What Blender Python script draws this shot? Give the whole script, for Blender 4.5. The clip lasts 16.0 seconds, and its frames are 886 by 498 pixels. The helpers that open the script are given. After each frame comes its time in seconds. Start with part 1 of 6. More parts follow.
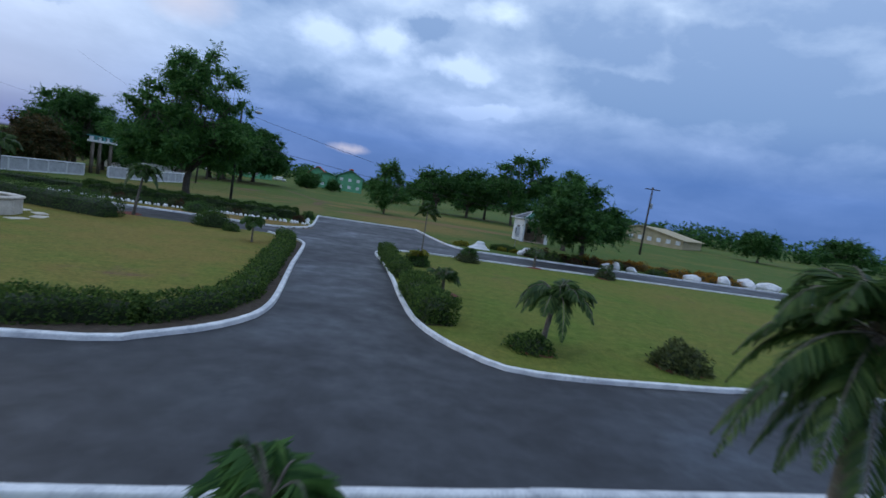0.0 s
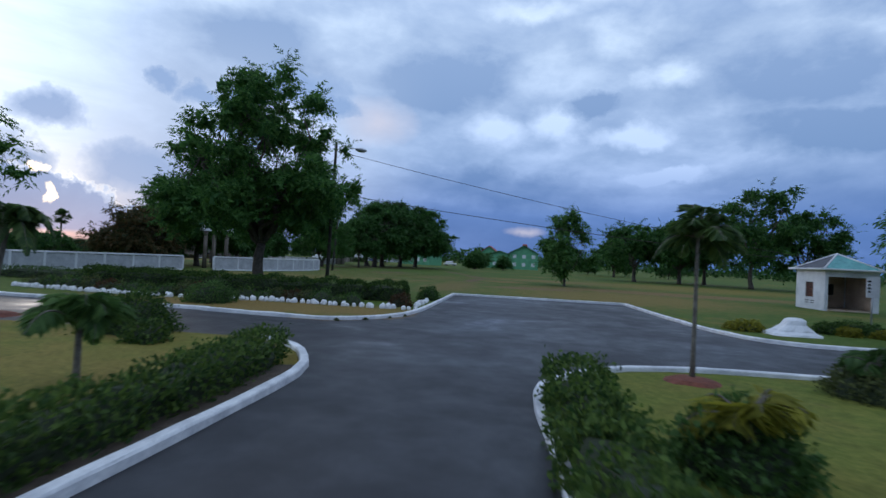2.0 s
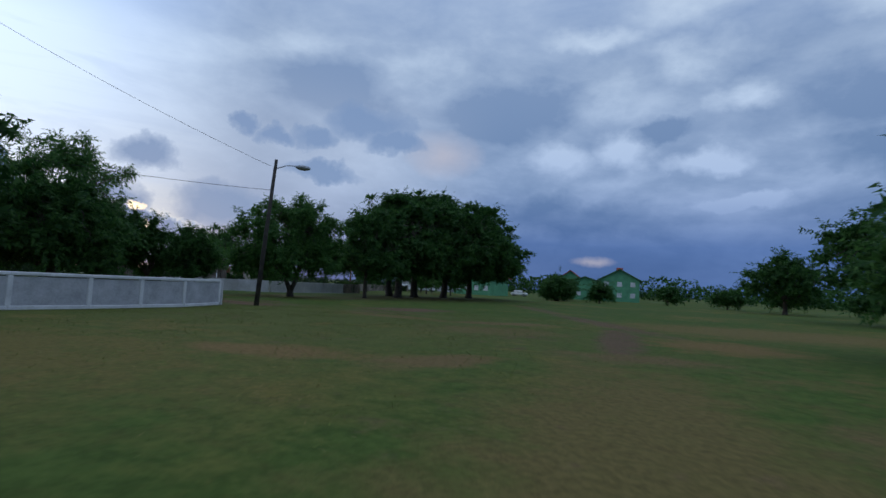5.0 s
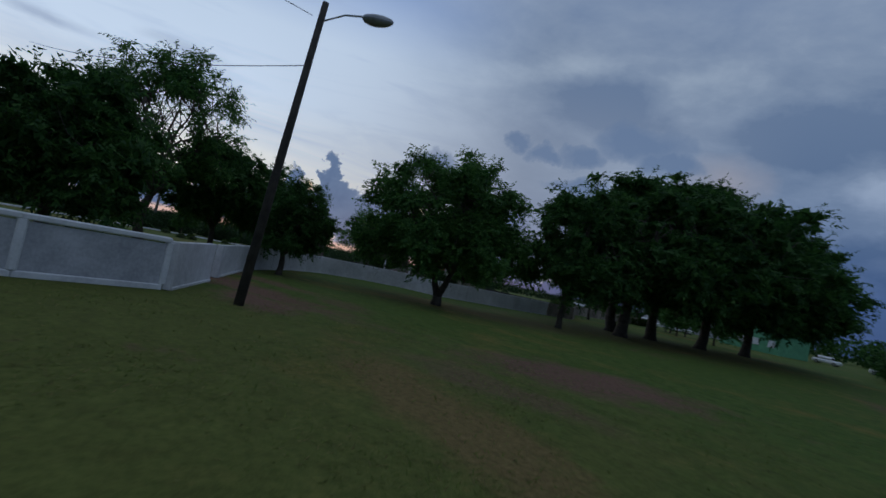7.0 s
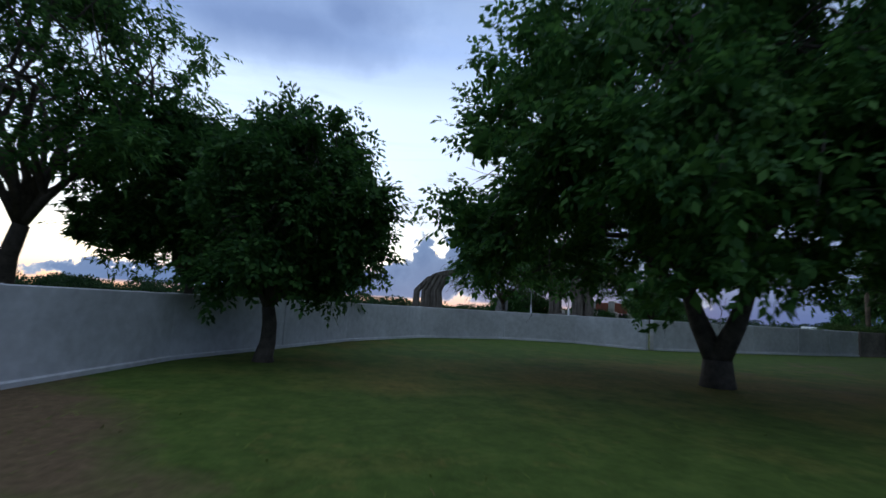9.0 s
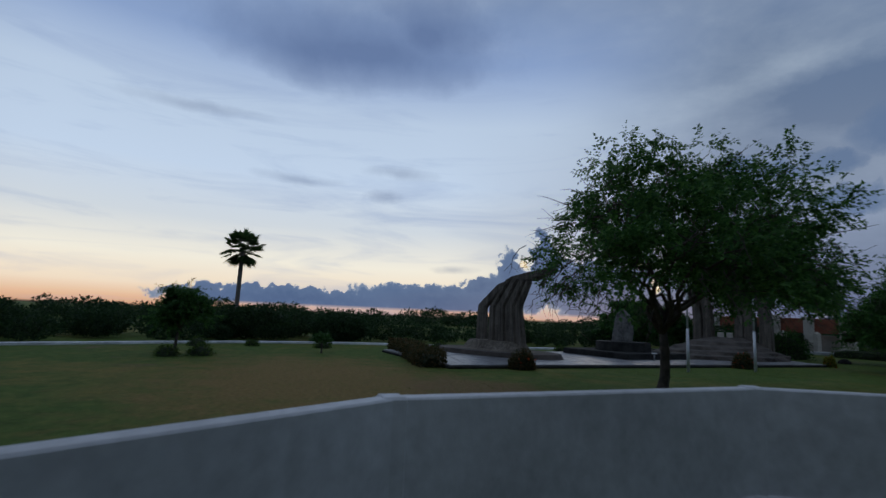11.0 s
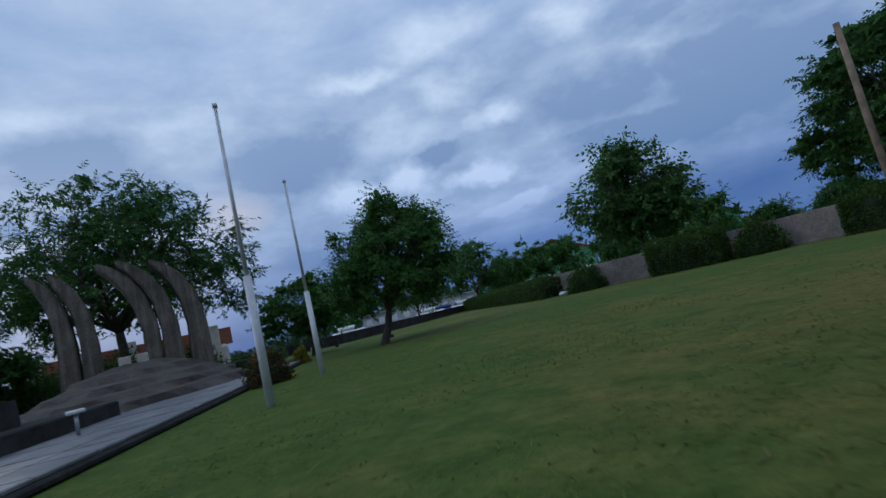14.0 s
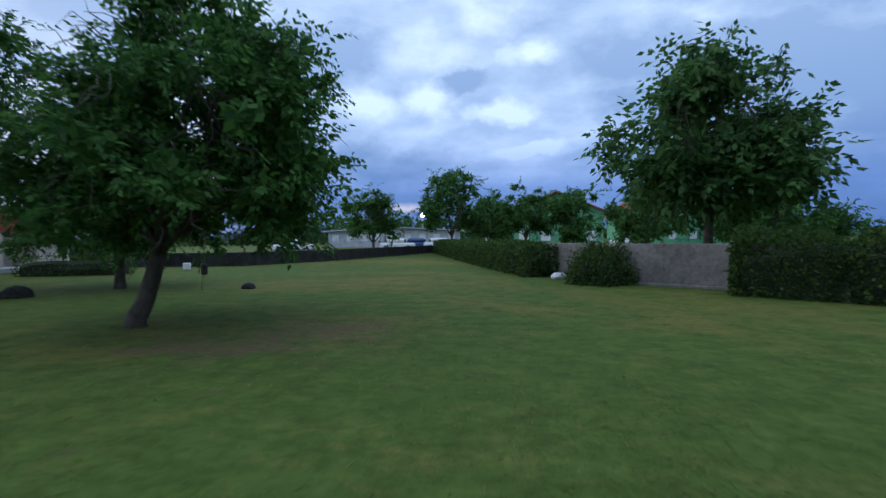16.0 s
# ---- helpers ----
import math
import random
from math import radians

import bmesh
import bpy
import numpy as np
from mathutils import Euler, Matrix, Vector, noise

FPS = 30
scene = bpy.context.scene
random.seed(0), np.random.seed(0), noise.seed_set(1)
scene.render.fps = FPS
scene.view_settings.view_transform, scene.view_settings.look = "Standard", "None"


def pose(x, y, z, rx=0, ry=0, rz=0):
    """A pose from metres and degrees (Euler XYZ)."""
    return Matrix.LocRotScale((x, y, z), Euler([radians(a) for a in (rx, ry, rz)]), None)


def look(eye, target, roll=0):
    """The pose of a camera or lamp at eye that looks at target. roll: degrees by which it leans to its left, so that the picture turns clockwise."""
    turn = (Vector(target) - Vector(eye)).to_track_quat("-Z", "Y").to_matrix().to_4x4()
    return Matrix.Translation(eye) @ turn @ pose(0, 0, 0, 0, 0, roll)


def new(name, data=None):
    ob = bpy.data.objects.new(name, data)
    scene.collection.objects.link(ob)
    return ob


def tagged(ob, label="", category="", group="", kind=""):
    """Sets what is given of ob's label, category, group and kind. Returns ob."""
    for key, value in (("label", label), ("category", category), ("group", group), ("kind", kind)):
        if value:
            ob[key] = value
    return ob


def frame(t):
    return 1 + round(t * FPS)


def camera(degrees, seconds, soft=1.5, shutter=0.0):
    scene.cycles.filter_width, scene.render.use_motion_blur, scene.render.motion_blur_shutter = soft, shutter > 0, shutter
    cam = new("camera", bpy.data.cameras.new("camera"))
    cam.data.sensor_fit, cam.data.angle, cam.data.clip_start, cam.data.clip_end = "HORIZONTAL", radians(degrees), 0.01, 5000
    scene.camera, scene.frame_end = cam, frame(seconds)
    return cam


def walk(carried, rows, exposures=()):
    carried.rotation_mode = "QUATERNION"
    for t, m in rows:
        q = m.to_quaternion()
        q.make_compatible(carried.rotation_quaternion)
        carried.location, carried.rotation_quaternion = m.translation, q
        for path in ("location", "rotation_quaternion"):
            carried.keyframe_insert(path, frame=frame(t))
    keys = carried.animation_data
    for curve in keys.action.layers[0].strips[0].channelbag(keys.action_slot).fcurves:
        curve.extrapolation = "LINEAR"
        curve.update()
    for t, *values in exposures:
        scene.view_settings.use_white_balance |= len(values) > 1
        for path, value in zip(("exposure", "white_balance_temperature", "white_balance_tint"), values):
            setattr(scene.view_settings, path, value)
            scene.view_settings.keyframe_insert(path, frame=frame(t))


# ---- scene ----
cam = camera(82.0, 16.0, soft=1.5, shutter=0.2)
PATH = [
    (0, (0.325, 5.613, 4.002), (0.329, 7.602, 3.797), 9.2),
    (0.5, (1.463, 11.12, 3.571), (1.173, 13.093, 3.425), 10.9),
    (1, (1.487, 16.272, 3.053), (0.919, 18.189, 2.995), 10.3),
    (1.5, (0.152, 21.522, 2.579), (-0.522, 23.405, 2.563), 6.2),
    (2, (-2.049, 27.007, 2.171), (-2.763, 28.874, 2.209), 3.0),
    (2.5, (-3.857, 32.225, 1.964), (-4.602, 34.081, 2.018), 1.5),
    (3, (-5.464, 37.467, 1.779), (-6.227, 39.314, 1.852), 1.4),
    (3.2, (-6.201, 39.802, 1.753), (-6.971, 41.646, 1.839), 1.2),
    (5.3, (-17.051, 64.728, 1.549), (-18.073, 66.44, 1.702), 3.9),
    (5.5, (-17.835, 66.474, 1.563), (-18.919, 68.148, 1.717), 4.6),
    (6, (-19.544, 70.684, 1.567), (-20.822, 72.215, 1.719), 7.1),
    (6.5, (-21.619, 74.643, 1.691), (-23.103, 75.978, 1.807), 9.7),
    (7, (-24.032, 78.084, 1.857), (-25.697, 79.189, 1.947), 12.0),
    (7.5, (-27.574, 80.904, 1.936), (-29.372, 81.777, 2.01), 11.7),
    (8, (-31.478, 82.985, 1.774), (-33.331, 83.726, 1.899), 8.7),
    (8.5, (-35.733, 84.58, 1.508), (-37.608, 85.254, 1.687), 5.8),
    (9, (-39.986, 85.956, 1.187), (-41.875, 86.573, 1.415), 3.3),
    (9.2, (-41.642, 86.524, 1.179), (-43.535, 87.126, 1.409), 3.1),
    (11.3, (-56.96, 91.521, 1.99), (-58.922, 91.8, 2.26), 2.3),
    (11.5, (-58.291, 91.682, 2.112), (-60.244, 92.016, 2.385), 1.1),
    (12, (-61.547, 92.083, 2.176), (-63.378, 92.84, 2.449), -3.8),
    (12.5, (-64.61, 92.51, 1.79), (-66.134, 93.778, 2.06), -8.85),
    (13, (-67.2, 93.55, 1.11), (-68.246, 95.239, 1.342), -12.5),
    (13.5, (-69.93, 95.705, 0.773), (-70.423, 97.634, 0.954), -14.7),
    (14, (-71.017, 98.028, 0.718), (-71.263, 99.999, 0.949), -13.3),
    (14.5, (-71.174, 100.462, 0.955), (-71.334, 102.449, 1.121), -10.2),
    (15, (-70.819, 103.041, 1.365), (-70.96, 105.035, 1.433), -6.0),
    (15.5, (-70.441, 105.787, 1.542), (-70.612, 107.779, 1.507), -2.0),
    (16, (-70.262, 109.105, 1.365), (-70.526, 111.087, 1.324), -0.5),
]
EXPOSURES = [(0, 0.5), (1, 0.7), (2, 0.4), (3, 0.0), (5.5, -0.15), (6, -0.35), (6.5, -0.65), (7, -0.8), (7.5, -0.7), (8.2, -0.25), (8.5, -0.15), (9, -0.05), (11.5, -0.98), (12, -1.02), (12.5, -1.12), (13, -0.45), (13.5, 0.0), (14.5, 0.15), (15, 0.25), (15.5, 0.4), (16, 0.7)]
walk(cam, [(t, look(eye, target, roll)) for t, eye, target, roll in PATH], EXPOSURES)

from mathutils.geometry import tessellate_polygon

# ---- light ----
world = bpy.data.worlds.new("dusk_sky")
scene.world = world
world.use_nodes = True
SUN_AZ = 58.0      # degrees to the left of +y
SUN_EL = 5.0


class Nodes:
    """Short hand for building node trees."""

    def __init__(self, tree):
        self.tree, self.nodes, self.links = tree, tree.nodes, tree.links

    def add(self, kind, ins=(), **props):
        n = self.nodes.new(kind)
        for k, v in props.items():
            setattr(n, k, v)
        for key, v in (ins.items() if isinstance(ins, dict) else enumerate(ins)):
            if v is None:
                continue
            if isinstance(v, bpy.types.NodeSocket):
                self.links.new(v, n.inputs[key])
            else:
                n.inputs[key].default_value = v
        return n

    def math(self, op, a, b=None, c=None, clamp=False):
        return self.add("ShaderNodeMath", (a, b, c), operation=op, use_clamp=clamp).outputs[0]

    def mix(self, f, a, b, blend="MIX"):
        n = self.add("ShaderNodeMix", data_type="RGBA", blend_type=blend)
        for sock, v in ((n.inputs[0], f), (n.inputs[6], a), (n.inputs[7], b)):
            if isinstance(v, bpy.types.NodeSocket):
                self.links.new(v, sock)
            else:
                sock.default_value = v
        return n.outputs[2]

    def ramp(self, fac, stops, mode="LINEAR"):
        n = self.add("ShaderNodeValToRGB", (fac,))
        n.color_ramp.interpolation = mode
        el = n.color_ramp.elements
        while len(el) < len(stops):
            el.new(0.5)
        for e, (p, c) in zip(el, stops):
            e.position = p
            e.color = (*c, 1) if len(c) == 3 else c
        return n.outputs[0]

    def noise(self, vec, scale, detail=4, rough=0.55, dist=0.0):
        return self.add("ShaderNodeTexNoise", {"Vector": vec, "Scale": scale, "Detail": detail, "Roughness": rough, "Distortion": dist}).outputs[0]


def grey(v):
    return (v, v, v)


def build_sky():
    t = world.node_tree
    t.nodes.clear()
    k = Nodes(t)
    co = k.add("ShaderNodeTexCoord").outputs["Generated"]
    sep = k.add("ShaderNodeSeparateXYZ", (co,))
    x, y, z = sep.outputs
    zc = k.math("MAXIMUM", z, 0.0)

    def near_az(az, lo, hi):
        """1 towards that heading, 0 away from it."""
        ax, ay = -math.sin(radians(az)), math.cos(radians(az))
        flat = k.math("SQRT", k.math("SUBTRACT", 1.0001, k.math("MULTIPLY", z, z)))
        c = k.math("DIVIDE", k.math("ADD", k.math("MULTIPLY", x, ax), k.math("MULTIPLY", y, ay)), flat)
        return k.add("ShaderNodeMapRange", (c, lo, hi, 0.0, 1.0), interpolation_type="SMOOTHSTEP").outputs[0]

    def band(lo, hi):
        return k.add("ShaderNodeMapRange", (z, lo, hi, 0.0, 1.0), interpolation_type="SMOOTHSTEP").outputs[0]

    west = near_az(97, 0.66, 0.92)
    az = k.math("DEGREES", k.math("ARCTAN2", k.math("MULTIPLY", x, -1.0), y))
    el = k.math("DEGREES", k.math("ARCSINE", z))
    ang = k.add("ShaderNodeCombineXYZ", (az, el, 0.0)).outputs[0]

    def warped(scale, dx, dy, seed):
        """The heading and height, shaken so that what is drawn in them billows."""
        n = k.add("ShaderNodeTexNoise", {"Vector": k.add("ShaderNodeVectorMath", (co, (seed, 0.3, 0.7)), operation="ADD").outputs[0], "Scale": scale, "Detail": 6, "Roughness": 0.6}).outputs["Color"]
        n = k.add("ShaderNodeVectorMath", (n, (0.5, 0.5, 0.5)), operation="SUBTRACT").outputs[0]
        n = k.add("ShaderNodeVectorMath", (n, (dx, dy, 0.0)), operation="MULTIPLY").outputs[0]
        return k.add("ShaderNodeVectorMath", (ang, n), operation="ADD").outputs[0]

    def clouds(vec, places):
        """1 in the middle of any of the clouds (heading, height, half width, half height), 0 at their skins."""
        best = None
        for ca, ce, ra, re in places:
            m = k.add("ShaderNodeMapping", {"Vector": vec, "Location": (ca, ce, 0), "Scale": (ra, re, 1)}, vector_type="TEXTURE").outputs[0]
            d = k.math("SUBTRACT", 1.0, k.add("ShaderNodeVectorMath", (m,), operation="LENGTH").outputs["Value"])
            best = d if best is None else k.math("MAXIMUM", best, d)
        return best

    # cloud layer seen in perspective
    down = k.math("ADD", zc, 0.22)
    p = k.add("ShaderNodeCombineXYZ", (k.math("DIVIDE", x, down), k.math("DIVIDE", y, down), 0.0)).outputs[0]
    big = k.noise(k.add("ShaderNodeVectorMath", (p, (5.3, 2.9, 0.4)), operation="ADD").outputs[0], 1.0, 4, 0.5, 0.5)
    fine = k.noise(k.add("ShaderNodeVectorMath", (k.add("ShaderNodeVectorMath", (co, (1.0, 1.0, 2.2)), operation="MULTIPLY").outputs[0], (0.3, 5.2, 2.0)), operation="ADD").outputs[0], 4.6, 8, 0.6, 0.15)
    soft = warped(6.0, 9.0, 6.0, 1.7)
    ragged = warped(11.0, 6.0, 4.0, 3.1)
    breaks = k.ramp(clouds(ragged, ((1.2, 23.8, 6, 2.6), (-2.2, 19.6, 3.6, 1.8), (8.5, 15.4, 4.0, 2.2), (0.8, 14.0, 5.0, 1.4), (-2.5, 9.6, 5.0, 1.0), (-12, 27, 5.0, 3.0), (16, 14.4, 5.0, 2.0), (3, 29, 9, 3.0), (12, 26.5, 7, 1.6))),
                    [(0.0, grey(0)), (0.75, grey(1))])
    heavy = k.ramp(clouds(soft, ((21.5, 19.8, 9, 3.8), (-15, 18.2, 9, 4.6), (-24.5, 18.5, 9, 3.2), (-36, 12, 11, 4), (-16, 13.6, 9, 2.6), (5.2, 17.0, 3.2, 1.1), (14, 8.5, 14, 2.6), (-50, 14, 18, 8), (-8, 33, 16, 4), (-31, 22, 11, 5), (-22, 25, 8, 3), (-29, 14, 12, 6), (-27, 15, 10, 7), (42, 21, 8, 4))), [(0.0, grey(0)), (0.6, grey(1))])
    body = k.math("ADD", k.math("ADD", k.math("MULTIPLY", big, 0.30), 0.165), k.math("MULTIPLY", fine, 0.37))
    body = k.math("ADD", body, k.math("SUBTRACT", k.math("MULTIPLY", breaks, 0.12), k.math("MULTIPLY", heavy, 0.12)))
    cloud = k.ramp(body, [(0.40, grey(0)), (0.49, grey(0.36)), (0.60, grey(1))])
    light_c = k.ramp(zc, [(0.0, (0.085, 0.165, 0.40)), (0.09, (0.125, 0.22, 0.49)), (0.2, (0.42, 0.54, 0.80)), (0.38, (0.56, 0.68, 0.88)), (0.65, (0.52, 0.62, 0.80)), (1.0, (0.60, 0.70, 0.86))])
    dark_c = k.ramp(zc, [(0.0, (0.055, 0.12, 0.31)), (0.09, (0.065, 0.14, 0.36)), (0.2, (0.15, 0.245, 0.45)), (0.40, (0.22, 0.32, 0.53)), (0.5, (0.27, 0.38, 0.62)), (0.65, (0.32, 0.43, 0.65)), (1.0, (0.42, 0.52, 0.72))])
    col = k.mix(cloud, dark_c, light_c)
    # the evening glow, behind thinner cloud
    west_c = k.ramp(zc, [(0.0, (0.95, 0.50, 0.29)), (0.014, (1.15, 0.66, 0.40)), (0.04, (1.3, 1.02, 0.76)), (0.09, (1.3, 1.17, 0.98)), (0.16, (0.92, 0.95, 1.0)), (0.25, (0.78, 0.90, 1.1)),
                         (0.36, (0.70, 0.82, 1.02)), (0.46, (0.36, 0.49, 0.80)), (0.62, (0.31, 0.43, 0.74)), (1.0, (0.60, 0.72, 0.92))])
    wide = k.add("ShaderNodeCombineXYZ", (k.math("MULTIPLY", az, 0.035), k.math("MULTIPLY", el, 0.23), 1.0)).outputs[0]
    streak = k.noise(wide, 1.5, 7, 0.6, 0.6)
    west_c = k.mix(k.ramp(streak, [(0.48, grey(0)), (0.72, grey(0.5))]), west_c, (0.42, 0.53, 0.80, 1))
    thin = k.math("MULTIPLY", west, k.math("SUBTRACT", 1.0, k.math("MULTIPLY", band(0.42, 0.62), 0.8)))
    west_c = k.mix(1.0, west_c, (1.30, 1.33, 1.36, 1), "MULTIPLY")
    col = k.mix(k.math("MULTIPLY", thin, 0.95), col, west_c)
    # pale haze beside the glow
    haze = k.math("MULTIPLY", near_az(52, 0.86, 0.985), k.math("MULTIPLY", k.math("SUBTRACT", 1.0, band(0.22, 0.42)), band(0.01, 0.09)))
    col = k.mix(k.math("MULTIPLY", haze, 0.38), col, (0.56, 0.63, 0.78, 1))
    rose = k.ramp(clouds(warped(20.0, 4.0, 1.2, 5.0), ((12, 3.5, 2.6, 0.55), (29, 14.5, 5, 3))), [(0.0, grey(0)), (0.9, grey(0.5))])
    col = k.mix(rose, col, (0.62, 0.56, 0.62, 1))
    # a grey lens of cloud high in the west
    lens = k.ramp(clouds(warped(5.0, 20.0, 5.0, 2.0), ((92, 28.0, 20, 4.8), (84, 30.5, 12, 4.5))), [(0.0, grey(0)), (0.3, grey(0.4)), (0.85, grey(0.85))])
    col = k.mix(lens, col, (0.20, 0.30, 0.58, 1))
    # cumulus standing over the glow, their skins bright
    heap = clouds(warped(13.0, 6.0, 5.0, 0.0), ((59.3, 11.2, 3.4, 2.2), (61.2, 6.6, 3.2, 2.6), (52.5, 7.2, 5.0, 2.8), (43.2, 15.2, 3.2, 1.5), (37.6, 17.3, 5.5, 2.6), (34.5, 15.4, 4.0, 1.6), (42.7, 11.8, 5.0, 1.2), (47.6, 14.8, 2.6, 1.0), (50.8, 15.8, 1.6, 1.2)))
    wisps = k.ramp(clouds(warped(9.0, 8.0, 1.6, 6.0), ((86.6, 15.8, 5.5, 0.9), (88.7, 13.0, 2.8, 0.9), (98, 14.4, 6.0, 0.7), (80.2, 5.4, 3.6, 0.55), (108, 20, 8, 0.8))), [(0.0, grey(0)), (0.8, grey(0.42))])
    col = k.mix(wisps, col, (0.36, 0.45, 0.68, 1))
    tall = clouds(warped(42.0, 4.4, 3.4, 9.0), ((74.0, 5.0, 1.5, 3.0), (73.0, 3.2, 4.0, 2.8), (70.4, 6.6, 1.1, 4.2), (68.8, 5.4, 2.0, 2.6), (76.8, 3.6, 2.4, 1.5), (66, 3.8, 4.5, 3.2), (60.5, 2.6, 5.5, 3.0), (82, 1.9, 11.0, 1.9), (97, 1.5, 15.0, 1.25), (62, 3.0, 9.0, 3.4), (52, 1.4, 8.0, 2.0)))
    tall_mask = k.math("MULTIPLY", k.ramp(tall, [(0.0, grey(0)), (0.07, grey(1))]), k.add("ShaderNodeMapRange", (el, 0.55, 0.95, 0.0, 0.97)).outputs[0])
    col = k.mix(k.ramp(heap, [(0.0, grey(0)), (0.2, grey(0.5)), (0.55, grey(0.95))]), col, (0.21, 0.315, 0.54, 1))
    col = k.mix(tall_mask, col, k.ramp(tall, [(0.0, (1.15, 1.08, 0.98)), (0.06, (0.42, 0.52, 0.72)), (0.17, (0.15, 0.26, 0.50)), (1.0, (0.10, 0.20, 0.43))]))
    # the low sun through a rift in the cloud
    tear = clouds(warped(45.0, 2.6, 2.2, 4.0), ((58.9, 4.0, 0.5, 1.1), (59.8, 6.2, 0.9, 0.45), (72.2, 6.2, 0.35, 0.7)))
    col = k.mix(k.ramp(tear, [(0.0, grey(0)), (0.55, grey(1))]), col, (1.9, 1.5, 1.0, 1))
    # a little of the clear evening sky shines through everywhere
    sky = k.add("ShaderNodeTexSky", sky_type="NISHITA", sun_disc=False, sun_elevation=radians(SUN_EL), sun_rotation=radians(-SUN_AZ))
    col = k.mix(1.0, col, k.mix(1.0, sky.outputs[0], (0.003, 0.003, 0.003, 1), "MULTIPLY"), "ADD")
    col = k.mix(1.0, col, (0.97, 1.0, 1.0, 1), "MULTIPLY")
    col = k.mix(k.ramp(z, [(0.0, grey(0)), (0.004, grey(1))]), (0.03, 0.04, 0.035, 1), col)
    bg = k.add("ShaderNodeBackground", (col, 1.0))
    out = k.add("ShaderNodeOutputWorld")
    t.links.new(bg.outputs[0], out.inputs[0])


build_sky()
sun = new("sun", bpy.data.lights.new("sun", "SUN"))
sun.data.energy, sun.data.angle, sun.data.color = 0.2, radians(16), (1.0, 0.86, 0.7)
d = Vector((-math.sin(radians(SUN_AZ)) * math.cos(radians(SUN_EL + 6)), math.cos(radians(SUN_AZ)) * math.cos(radians(SUN_EL + 6)), math.sin(radians(SUN_EL + 6))))
sun.matrix_world = look(d * 100, (0, 0, 0))

# ---- materials ----
MATS = {}


def material(name, build):
    if name not in MATS:
        m = bpy.data.materials.new(name)
        m.use_nodes = True
        k = Nodes(m.node_tree)
        k.bsdf = m.node_tree.nodes["Principled BSDF"]
        k.out = m.node_tree.nodes["Material Output"]
        k.pos = k.add("ShaderNodeNewGeometry").outputs["Position"]
        k.obj = k.add("ShaderNodeTexCoord").outputs["Object"]
        build(k)
        MATS[name] = m
    return MATS[name]


def surface(k, col, rough=0.8, bump=None, height=0.01, metal=0.0, spec=None):
    ins = k.bsdf.inputs
    for sock, v in ((ins["Base Color"], col), (ins["Roughness"], rough), (ins["Metallic"], metal)):
        if isinstance(v, bpy.types.NodeSocket):
            k.links.new(v, sock)
        else:
            sock.default_value = (*v, 1) if isinstance(v, tuple) and len(v) == 3 else v
    if spec is not None:
        ins["Specular IOR Level"].default_value = spec
    if bump is not None:
        b = k.add("ShaderNodeBump", {"Height": bump, "Strength": 0.6, "Distance": height})
        k.links.new(b.outputs[0], ins["Normal"])


def speckled(name, dark, light, scale=3.0, fine=40.0, rough=0.85, height=0.01, metal=0.0, world_space=True, spec=None):
    """A surface with stains at one scale and grain at another."""
    def build(k):
        v = k.pos if world_space else k.obj
        big, small = k.noise(v, scale, 5, 0.6), k.noise(v, fine, 3, 0.6)
        f = k.math("ADD", k.math("MULTIPLY", big, 0.65), k.math("MULTIPLY", small, 0.35))
        col = k.ramp(f, [(0.35, dark), (0.65, light)])
        surface(k, col, rough, small, height, metal, spec)
    return material(name, build)


